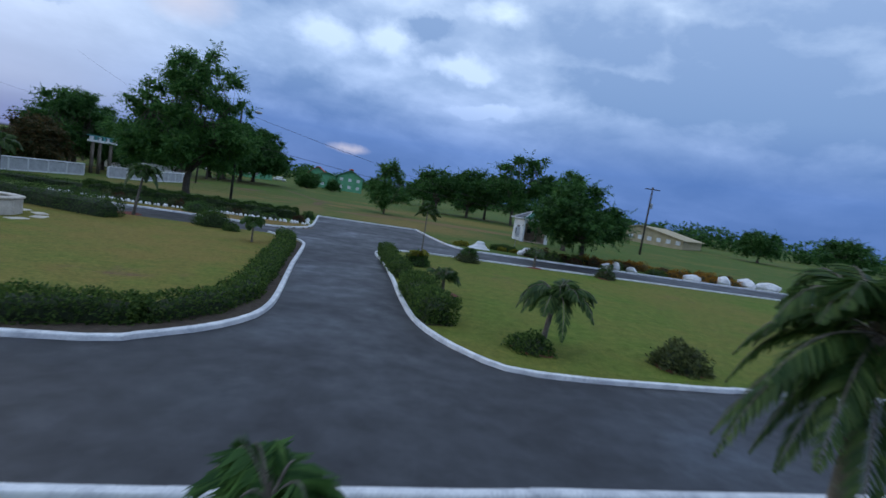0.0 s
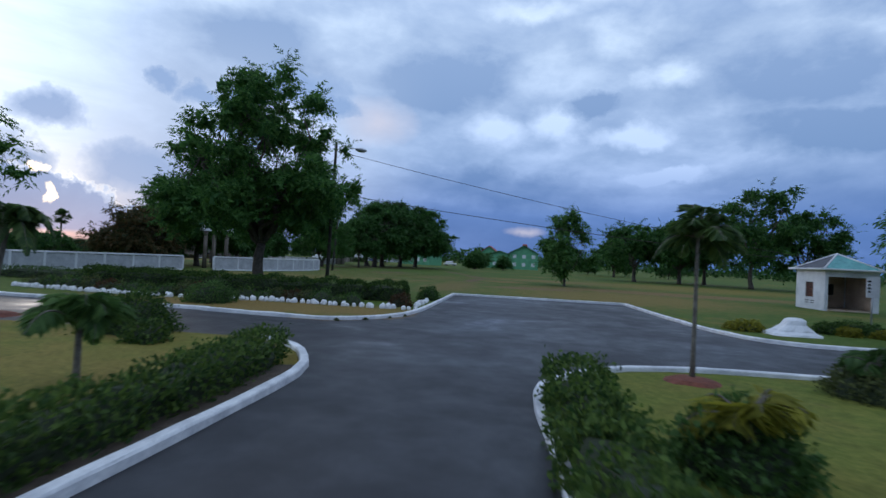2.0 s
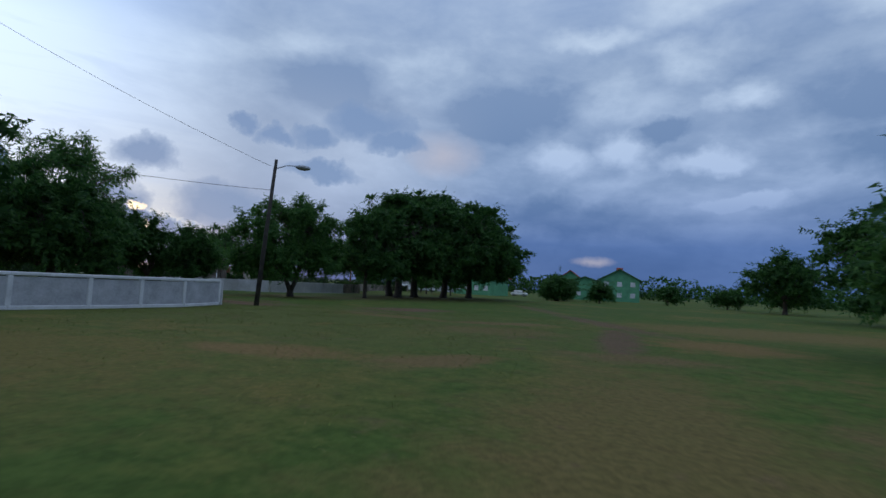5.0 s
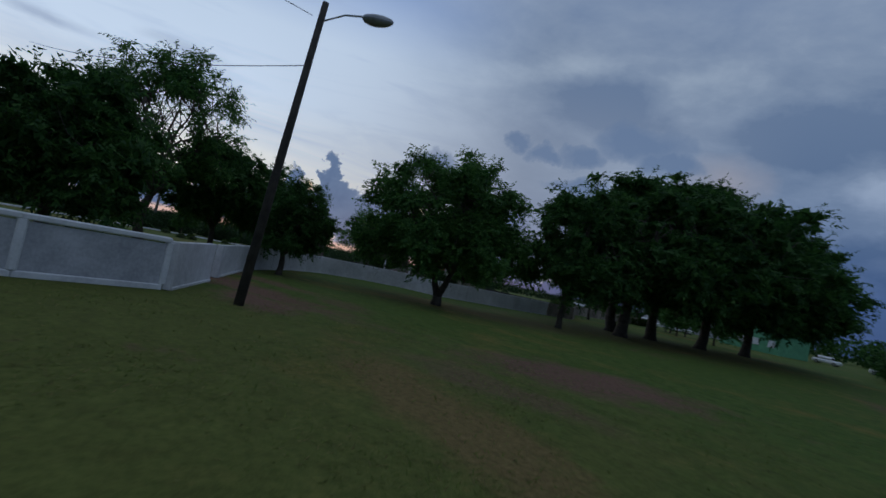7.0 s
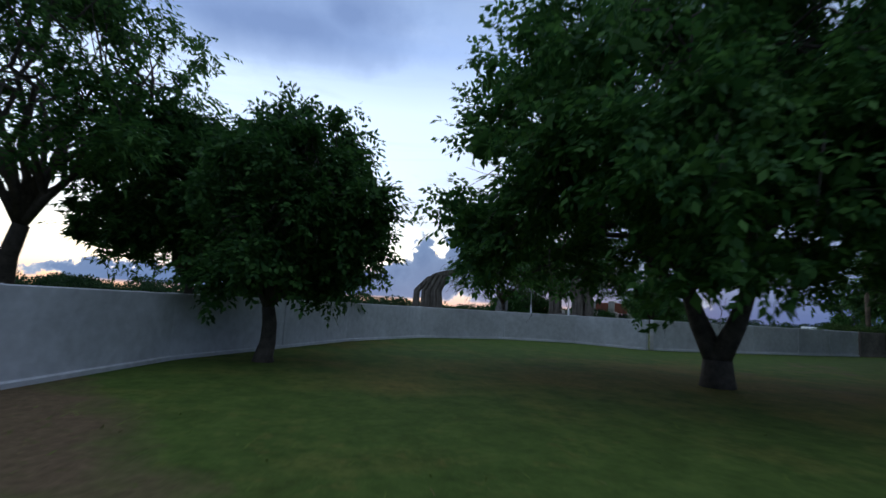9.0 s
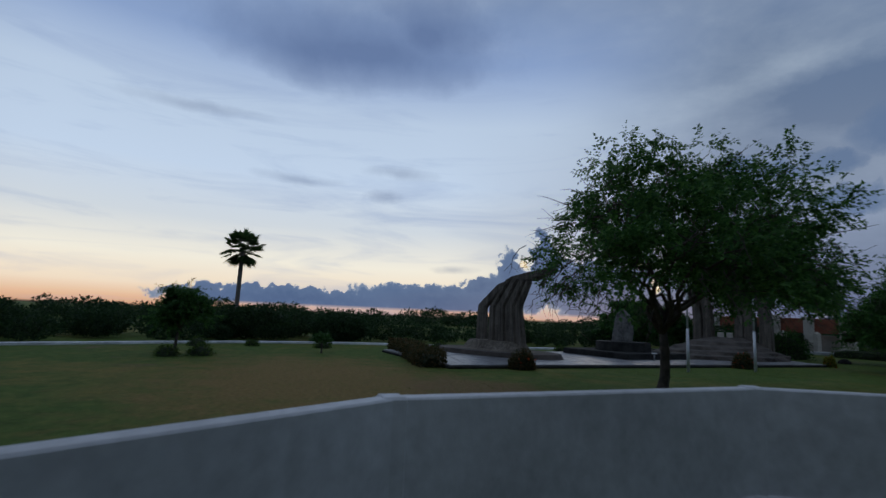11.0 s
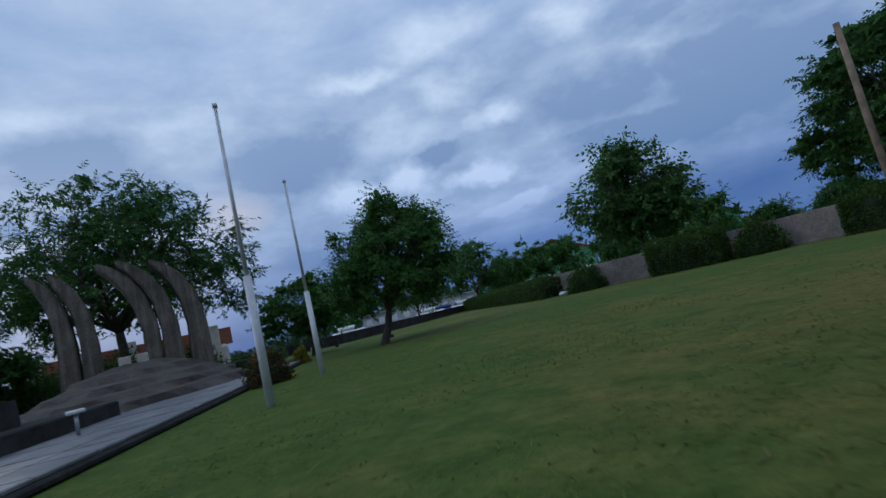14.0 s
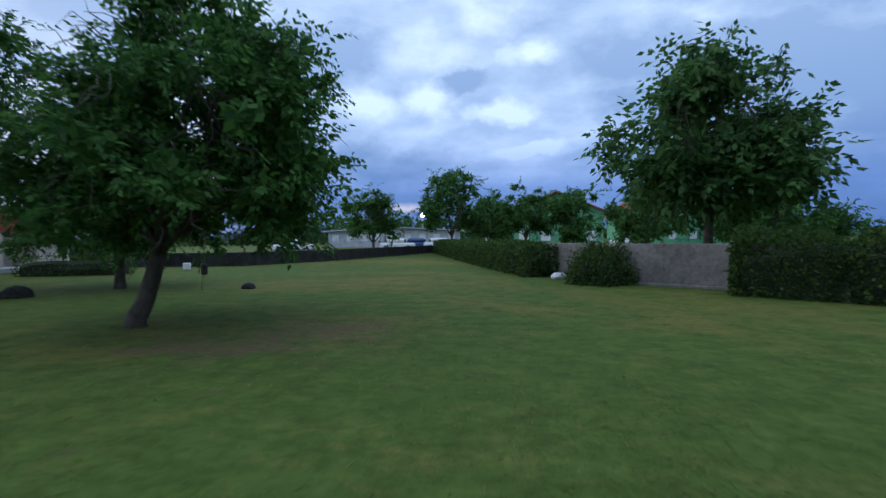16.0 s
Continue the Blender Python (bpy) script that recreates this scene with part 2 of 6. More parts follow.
# worn places in the grass: x, y, half lengths, turn, how bare, how dry
WORN = ((-18.6, 80.5, 6.0, 0.75, 100, 0.8, 0.0), (-21.5, 90.5, 8.0, 0.9, 122, 0.75, 0.0), (-29.0, 103.5, 8.0, 0.9, 120, 0.6, 0.0), (-15.5, 81.2, 2.4, 2.4, 10, 0.25, 1.0), (-17.4, 75.4, 2.0, 1.1, 20, 0.45, 0.6),
        (-24.0, 69.9, 2.2, 1.0, 20, 0.3, 1.0), (-20.8, 71.2, 1.6, 0.9, 60, 0.4, 0.8), (-41.6, 82.5, 4.2, 1.1, 22, 1.0, 0.0), (-38.6, 82.0, 2.0, 0.9, 0, 1.0, 0.0), (-45.5, 84.0, 3.5, 0.7, 24, 0.8, 0.0),
        (-32.3, 88.4, 2.8, 1.9, 60, 1.0, 0.0), (-31.2, 84.5, 2.2, 0.8, 20, 0.6, 0.2), (-24.2, 83.6, 2.6, 0.9, 40, 0.5, 0.8), (-40.8, 85.6, 1.5, 0.8, 0, 0.6, 0.0), (0.5, 77.0, 12.0, 3.4, 10, 0.5, 1.0), (-10.0, 71.0, 4.5, 2.2, 30, 0.6, 0.8),
        (-16.0, 66.0, 2.0, 9.0, 10, 0.25, 0.6), (-45.5, 99.0, 3.0, 4.0, 0, 0.35, 0.0), (-47.0, 113.0, 7.0, 10.0, 0, 0.3, 0.0), (-69.5, 90.0, 7.0, 4.0, 10, 0.2, 0.95), (-49.5, 79.6, 6.0, 2.0, 20, 0.0, 1.0), (-67.5, 94.5, 3.5, 2.0, 30, 0.5, 0.8), (-66.6, 98.0, 1.3, 1.2, 0, 0.8, 0.0),
        (-30.0, 77.0, 15.0, 11.0, 20, 0.08, 0.2), (-29.6, 82.4, 4.2, 0.9, -5, 0.35, 0.7), (-23.0, 79.5, 3.0, 2.0, 30, 0.3, 0.5), (-3.0, 66.0, 9.0, 8.0, 20, 0.1, 0.75), (4.0, 96.0, 16.0, 10.0, 20, 0.0, 0.7), (-15.0, 43.2, 7.5, 2.2, 18, 0.15, 1.0), (-30.0, 64.0, 9.0, 5.0, 30, 0.1, 0.6), (-12.0, 92.0, 10.0, 5.0, 20, 0.2, 0.7))


def grass_mat(name="lawn_grass", dry_from=0.50, dry_to=0.66, worn=True, lush=1.0):
    def build(k):
        p = k.pos
        patch = k.noise(p, 0.09, 5, 0.6, 0.4)
        mid = k.noise(p, 0.6, 5, 0.65)
        fine = k.noise(p, 9.0, 4, 0.7)
        blade = k.noise(p, 55.0, 3, 0.7)
        f = k.math("ADD", k.math("MULTIPLY", fine, 0.5), k.math("MULTIPLY", blade, 0.5))
        tone = k.math("ADD", k.math("MULTIPLY", f, 0.5), k.math("MULTIPLY", k.noise(p, 2.4, 6, 0.7), 0.5))
        green = k.ramp(tone, [(0.36, (0.038 * lush, 0.063 * lush, 0.011)), (0.49, (0.066 * lush, 0.107 * lush, 0.020)), (0.64, (0.108 * lush, 0.156 * lush, 0.033))])
        dry = k.ramp(f, [(0.36, (0.10, 0.074, 0.020)), (0.66, (0.32, 0.215, 0.066))])
        bare = k.ramp(f, [(0.36, (0.085, 0.047, 0.032)), (0.66, (0.23, 0.135, 0.092))])
        dryness = k.ramp(k.math("ADD", k.math("MULTIPLY", patch, 0.6), k.math("MULTIPLY", mid, 0.4)), [(dry_from, grey(0)), (dry_to, grey(0.8))])
        specks = k.math("MULTIPLY", k.ramp(k.noise(p, 3.6, 5, 0.7), [(0.54, grey(0)), (0.66, grey(0.38))]), k.ramp(mid, [(0.42, grey(0)), (0.6, grey(1))]))
        dryness = k.math("MAXIMUM", dryness, specks)
        bareness = k.ramp(k.math("ADD", k.math("MULTIPLY", k.noise(p, 0.17, 4, 0.6), 0.6), k.math("MULTIPLY", k.noise(p, 1.3, 5, 0.7), 0.4)), [(0.58, grey(0)), (0.68, grey(0.8))])
        if worn:
            ragged = k.math("MULTIPLY", k.math("SUBTRACT", k.noise(p, 0.9, 6, 0.7), 0.5), 2.2)
            for wx, wy, rx, ry, turn, how_bare, how_dry in WORN:
                m = k.add("ShaderNodeMapping", {"Vector": p, "Location": (wx, wy, 0), "Rotation": (0, 0, radians(turn)), "Scale": (rx, ry, 1)}, vector_type="TEXTURE")
                d = k.add("ShaderNodeVectorMath", (m.outputs[0],), operation="LENGTH").outputs["Value"]
                mask = k.add("ShaderNodeMapRange", (k.math("ADD", d, ragged), 1.35, 0.55, 0.0, 1.0)).outputs[0]
                if how_dry:
                    dryness = k.math("MAXIMUM", dryness, k.math("MULTIPLY", mask, how_dry))
                if how_bare:
                    bareness = k.math("MAXIMUM", bareness, k.math("MULTIPLY", mask, how_bare))
        col = k.mix(dryness, green, dry)
        col = k.mix(bareness, col, bare)
        surface(k, col, 0.95, f, 0.03, spec=0.12)
    return material(name, build)


def asphalt_mat():
    def build(k):
        p = k.pos
        big = k.noise(p, 0.22, 5, 0.6, 0.6)
        mid = k.noise(p, 1.4, 5, 0.6)
        grit = k.noise(p, 90.0, 2, 0.6)
        col = k.ramp(k.math("ADD", k.math("MULTIPLY", mid, 0.6), k.math("MULTIPLY", grit, 0.4)), [(0.3, (0.013, 0.0135, 0.016)), (0.7, (0.038, 0.0385, 0.044))])
        wet = k.ramp(k.math("ADD", k.math("MULTIPLY", big, 0.7), k.math("MULTIPLY", mid, 0.3)), [(0.40, grey(0.70)), (0.56, grey(0.50)), (0.70, grey(0.26))])
        surface(k, col, wet, grit, 0.004, spec=0.42)
    return material("damp_asphalt", build)


def leaf_mat(name, dark, light, shine=0.6, through_=0.45):
    def build(k):
        g = k.add("ShaderNodeNewGeometry")
        isl = g.outputs["Random Per Island"]
        col = k.ramp(isl, [(0.0, dark), (0.6, tuple((a + b) / 2 for a, b in zip(dark, light))), (1.0, light)])
        big = k.noise(k.pos, 0.7, 3, 0.5)
        col = k.mix(k.math("MULTIPLY", big, 0.35), col, (*dark, 1))
        surface(k, col, shine, spec=0.2)
        tr = k.add("ShaderNodeBsdfTranslucent", (col,))
        mixer = k.add("ShaderNodeMixShader", (through_, k.bsdf.outputs[0], tr.outputs[0]))
        k.links.new(mixer.outputs[0], k.out.inputs[0])
    return material(name, build)


GRASS, ASPHALT = grass_mat(), asphalt_mat()
DRY_LAWN = grass_mat("dry_lawn_grass", 0.33, 0.56, False, 1.3)
GREEN_LAWN = grass_mat("green_lawn_grass", 0.36, 0.72, False, 1.3)
BARK = speckled("grey_brown_bark", (0.035, 0.028, 0.022), (0.12, 0.10, 0.08), 6, 45, 0.95, 0.03)
PALM_BARK = speckled("ringed_palm_bark", (0.07, 0.06, 0.05), (0.2, 0.18, 0.15), 8, 50, 0.95, 0.02)
KERB_WHITE = speckled("kerb_whitewash", (0.42, 0.43, 0.46), (0.80, 0.80, 0.80), 2.2, 22, 0.8, 0.006)
PAINT_WHITE = speckled("weathered_white_paint", (0.50, 0.51, 0.53), (0.74, 0.75, 0.76), 1.2, 18, 0.8, 0.004)
PANEL_GREY = speckled("stained_grey_render", (0.30, 0.31, 0.33), (0.50, 0.51, 0.54), 1.6, 14, 0.9, 0.008)
WALL_RENDER = speckled("pale_stained_render", (0.40, 0.40, 0.41), (0.66, 0.66, 0.68), 0.5, 6, 0.9, 0.006)
OLD_RENDER = speckled("old_brown_grey_render", (0.11, 0.092, 0.078), (0.34, 0.288, 0.25), 0.7, 9, 0.95, 0.008)


def board_concrete():
    def build(k):
        tall = k.add("ShaderNodeVectorMath", (k.pos, (9.0, 9.0, 0.5)), operation="MULTIPLY").outputs[0]
        runs, stain, grit = k.noise(tall, 1.0, 5, 0.65), k.noise(k.pos, 1.1, 5, 0.6), k.noise(k.pos, 18.0, 3, 0.6)
        f = k.math("ADD", k.math("ADD", k.math("MULTIPLY", runs, 0.45), k.math("MULTIPLY", stain, 0.35)), k.math("MULTIPLY", grit, 0.2))
        surface(k, k.ramp(f, [(0.36, (0.050, 0.042, 0.034)), (0.5, (0.125, 0.106, 0.086)), (0.66, (0.26, 0.225, 0.185))]), 0.95, f, 0.03, spec=0.15)
    return material("weathered_board_concrete", build)


CONCRETE = board_concrete()
MOUND_STONE = speckled("brown_mound_stone", (0.030, 0.024, 0.020), (0.10, 0.082, 0.068), 1.8, 16, 0.95, 0.03)
DARK_STONE = speckled("dark_mossy_stone", (0.012, 0.012, 0.012), (0.046, 0.046, 0.044), 2, 20, 0.9, 0.01, spec=0.15)
PAVING = speckled("pale_slab_paving", (0.06, 0.06, 0.065), (0.25, 0.25, 0.26), 1.5, 25, 0.42, 0.006)
ROCK = speckled("grey_boulder", (0.06, 0.058, 0.055), (0.26, 0.25, 0.235), 1.6, 14, 0.9, 0.03)
WHITE_STONE = speckled("whitewashed_stone", (0.50, 0.50, 0.52), (0.82, 0.82, 0.82), 5, 30, 0.85, 0.01)
POLE_WOOD = speckled("tarred_pole_wood", (0.02, 0.018, 0.016), (0.07, 0.06, 0.05), 3, 40, 0.9, 0.01)
METAL = speckled("grey_galvanised_metal", (0.25, 0.26, 0.27), (0.42, 0.43, 0.44), 6, 60, 0.45, 0.002, 0.6)
FLAG_METAL = speckled("dull_silver_paint", (0.42, 0.43, 0.45), (0.62, 0.63, 0.65), 5, 60, 0.45, 0.001, 0.3)
MULCH = speckled("red_bark_mulch", (0.09, 0.025, 0.015), (0.24, 0.075, 0.045), 9, 40, 0.95, 0.04)
SOIL = speckled("dark_bed_soil", (0.03, 0.022, 0.016), (0.09, 0.065, 0.045), 4, 30, 0.95, 0.03)
TEAL_ROOF = speckled("teal_roof_sheet", (0.05, 0.22, 0.22), (0.12, 0.38, 0.36), 3, 30, 0.6, 0.004)
GREEN_WALL = speckled("mint_green_paint", (0.08, 0.26, 0.14), (0.14, 0.40, 0.22), 1, 12, 0.85, 0.004)
GREEN_ROOF = speckled("dark_green_roof", (0.05, 0.13, 0.06), (0.10, 0.22, 0.11), 1, 12, 0.7, 0.004)
RED_ROOF = speckled("brick_red_roof", (0.20, 0.035, 0.03), (0.40, 0.09, 0.06), 1.5, 20, 0.8, 0.01)
BROWN_PANEL = speckled("rust_brown_panel", (0.16, 0.045, 0.025), (0.32, 0.11, 0.06), 1.5, 18, 0.8, 0.006)
DARK_GAP = speckled("dark_interior", (0.012, 0.012, 0.012), (0.03, 0.03, 0.03), 2, 10, 0.9, 0.0)
CREAM = speckled("cream_render", (0.34, 0.30, 0.25), (0.60, 0.55, 0.48), 1.2, 14, 0.9, 0.005)
LEAF = leaf_mat("tree_leaf", (0.027, 0.088, 0.024), (0.125, 0.265, 0.056))
LEAF_DARK = leaf_mat("dense_dark_leaf", (0.019, 0.064, 0.018), (0.088, 0.198, 0.042))
LEAF_BRIGHT = leaf_mat("fresh_leaf", (0.035, 0.085, 0.022), (0.12, 0.21, 0.055))
LEAF_BROAD = leaf_mat("broad_fresh_leaf", (0.030, 0.085, 0.026), (0.125, 0.245, 0.062))
LEAF_RED = leaf_mat("russet_leaf", (0.04, 0.03, 0.014), (0.14, 0.06, 0.03))
HEDGE_LEAF = leaf_mat("clipped_hedge_leaf", (0.024, 0.060, 0.016), (0.135, 0.205, 0.040))
THICK_LEAF = leaf_mat("thick_garden_hedge_leaf", (0.018, 0.050, 0.014), (0.110, 0.185, 0.036))
OLIVE_LEAF = leaf_mat("olive_shrub_leaf", (0.05, 0.07, 0.025), (0.15, 0.17, 0.06))
PALM_LEAF = leaf_mat("palm_frond", (0.026, 0.066, 0.020), (0.125, 0.190, 0.052), 0.4)
RUSSET_GREEN = leaf_mat("russet_tinged_leaf", (0.028, 0.045, 0.016), (0.145, 0.085, 0.035))
SCRUB_LEAF = leaf_mat("dark_scrub_leaf", (0.012, 0.034, 0.013), (0.048, 0.092, 0.030))
ORANGE_LEAF = leaf_mat("orange_flowering_leaf", (0.16, 0.09, 0.015), (0.52, 0.24, 0.03))
LEAF_GOLD = leaf_mat("yellow_green_leaf", (0.10, 0.11, 0.015), (0.36, 0.33, 0.04))
FLOWER = leaf_mat("red_orange_flower", (0.45, 0.04, 0.02), (0.75, 0.16, 0.04), 0.6, 0.3)


# ---- mesh helpers ----
def mesh_of(name, verts, faces, mat, smooth=False):
    me = bpy.data.meshes.new(name)
    me.from_pydata([tuple(v) for v in verts], [], [tuple(f) for f in faces])
    me.materials.append(mat)
    if smooth:
        me.polygons.foreach_set("use_smooth", [True] * len(me.polygons))
    me.update()
    return me


def quads_mesh(name, q, mat):
    """One mesh from an array of loose faces, N x corners x 3."""
    n, m = q.shape[:2]
    me = bpy.data.meshes.new(name)
    me.vertices.add(m * n)
    me.vertices.foreach_set("co", np.ascontiguousarray(q, dtype=np.float32).ravel())
    me.loops.add(m * n)
    me.loops.foreach_set("vertex_index", np.arange(m * n, dtype=np.int32))
    me.polygons.add(n)
    me.polygons.foreach_set("loop_start", np.arange(0, m * n, m, dtype=np.int32))
    me.materials.append(mat)
    me.update(calc_edges=True)
    return me


def put(name, me, parent=None, at=None, label=""):
    ob = new(name, me)
    if parent is not None:
        ob.parent = parent
    if at is not None:
        ob.matrix_basis = at
    if label:
        ob["label"] = label
    return ob


def part(name, bm, mat, parent, label="", at=None):
    me = bpy.data.meshes.new(name)
    bm.to_mesh(me)
    bm.free()
    me.materials.append(mat)
    return put(name, me, parent, at, label)


def thing(name, x, y, z=0.0, rz=0.0, label="", category="", group="", kind=""):
    ob = new(name)
    ob.matrix_basis = pose(x, y, z, 0, 0, rz)
    ob.empty_display_size = 0.3
    return tagged(ob, label, category, group, kind)


def box(sx, sy, sz, x=0, y=0, z=0, bevel=0.02, bm=None, rz=0.0):
    """A bevelled box whose base centre stands at x, y, z."""
    own = bmesh.new()
    bmesh.ops.create_cube(own, size=1.0)
    bmesh.ops.scale(own, vec=(sx, sy, sz), verts=own.verts)
    if bevel:
        bmesh.ops.bevel(own, geom=own.edges[:], offset=min(bevel, 0.4 * min(sx, sy, sz)), segments=1, affect="EDGES")
    if rz:
        bmesh.ops.rotate(own, verts=own.verts, matrix=Matrix.Rotation(radians(rz), 3, "Z"))
    bmesh.ops.translate(own, verts=own.verts, vec=(x, y, z + sz / 2))
    if bm is None:
        return own
    me = bpy.data.meshes.new("t")
    own.to_mesh(me)
    own.free()
    bm.from_mesh(me)
    bpy.data.meshes.remove(me)
    return bm


def tube(points, radii, sides=7):
    """Verts and faces of a tapered tube along points."""
    pts = np.array(points, float)
    verts, faces = [], []
    n = len(pts)
    for i in range(n):
        way = pts[min(i + 1, n - 1)] - pts[max(i - 1, 0)]
        way /= np.linalg.norm(way) + 1e-9
        a = np.cross(way, (0.3, 0.9, 0.2))
        a /= np.linalg.norm(a) + 1e-9
        b = np.cross(way, a)
        for s in range(sides):
            an = 2 * math.pi * s / sides
            verts.append(pts[i] + radii[i] * (math.cos(an) * a + math.sin(an) * b))
    for i in range(n - 1):
        for s in range(sides):
            u = (s + 1) % sides
            faces.append((i * sides + s, i * sides + u, (i + 1) * sides + u, (i + 1) * sides + s))
    faces.append(tuple(range(sides - 1, -1, -1)))
    faces.append(tuple((n - 1) * sides + s for s in range(sides)))
    return verts, faces


def tubes(name, runs, mat, sides=7):
    verts, faces = [], []
    for pts, rad in runs:
        v, f = tube(pts, rad, sides if max(rad) > 0.05 else min(sides, 4))
        k = len(verts)
        verts += v
        faces += [tuple(i + k for i in g) for g in f]
    return mesh_of(name, verts, faces, mat, True)


def leaves(rng, centres, ways, length, width, spread=0.8):
    """Kite-shaped leaves at centres that point roughly along ways."""
    n = len(centres)
    d = ways + rng.normal(0, spread, (n, 3))
    d /= np.linalg.norm(d, axis=1, keepdims=True) + 1e-9
    s = np.cross(d, rng.normal(0, 1, (n, 3)))
    s /= np.linalg.norm(s, axis=1, keepdims=True) + 1e-9
    l = (length * rng.uniform(0.6, 1.3, n))[:, None]
    w = (width * rng.uniform(0.6, 1.3, n))[:, None]
    base = centres - 0.5 * l * d
    mid = centres - 0.05 * l * d
    up = np.cross(d, s) * l * 0.12
    return np.stack([base, mid + 0.5 * w * s + up, centres + 0.5 * l * d, mid - 0.5 * w * s + up], 1)


def blades(q):
    """The same leaves with three corners each, for trees that stay far off."""
    across = 0.45 * (q[:, 1] - q[:, 3])
    return np.stack([q[:, 0] + across, q[:, 2], q[:, 0] - across], 1)


# ---- plants ----
def crown_points(rng, blobs, count, shell=0.55):
    """Places in a set of blobs (x, y, z, r, rz), thick towards their skins."""
    b = np.array(blobs)
    size = b[:, 3] ** 2
    pick = rng.choice(len(b), count, p=size / size.sum())
    v = rng.normal(0, 1, (count, 3))
    v /= np.linalg.norm(v, axis=1, keepdims=True)
    r = rng.uniform(shell ** 2, 1.0, count) ** 0.5 * rng.uniform(0.85, 1.1, count)
    rad = np.stack([b[pick, 3], b[pick, 3], b[pick, 4]], 1)
    return b[pick, :3] + v * r[:, None] * rad, v


def sprays(rng, centres, outs, per, leaf, droop=0.35, slim=0.52):
    """Twigs set with leaves on both sides, like feathered sprays."""
    n = len(centres)
    d = outs * (1, 1, 0.55) + rng.normal(0, 0.45, (n, 3)) + (0, 0, -droop)
    d /= np.linalg.norm(d, axis=1, keepdims=True) + 1e-9
    s = np.cross(d, rng.normal(0, 0.5, (n, 3)) + (0, 0, 1.0))
    s /= np.linalg.norm(s, axis=1, keepdims=True) + 1e-9
    up = np.cross(s, d)
    out = []
    for i in range(per):
        sg = 1 if i % 2 else -1
        l = leaf * rng.uniform(0.7, 1.25, (n, 1))
        p = centres + d * (leaf * 2.8 * (i / (per - 1) - 0.5)) + rng.normal(0, leaf * 0.12, (n, 3))
        w = d * 0.6 + s * sg * (0.85 if i < per - 1 else 0.1) + (0, 0, -0.3) + rng.normal(0, 0.18, (n, 3))
        w /= np.linalg.norm(w, axis=1, keepdims=True)
        b = np.cross(up + rng.normal(0, 0.35, (n, 3)), w)
        b /= np.linalg.norm(b, axis=1, keepdims=True) + 1e-9
        b *= l * slim * 0.5
        mid = p + w * l * 0.42
        out.append(np.stack([p, mid + b, p + w * l, mid - b], 1))
    return np.concatenate(out)


def wavy(rng, a, b, amp, n=6, lift=0.0):
    """A crooked line from a to b."""
    a, b = np.array(a, float), np.array(b, float)
    out = [a]
    for i in range(1, n):
        s = i / n
        out.append(a + (b - a) * s + np.array([0, 0, lift * 4 * s * (1 - s)]) + rng.normal(0, amp, 3) * math.sin(math.pi * s))
    return out + [b]


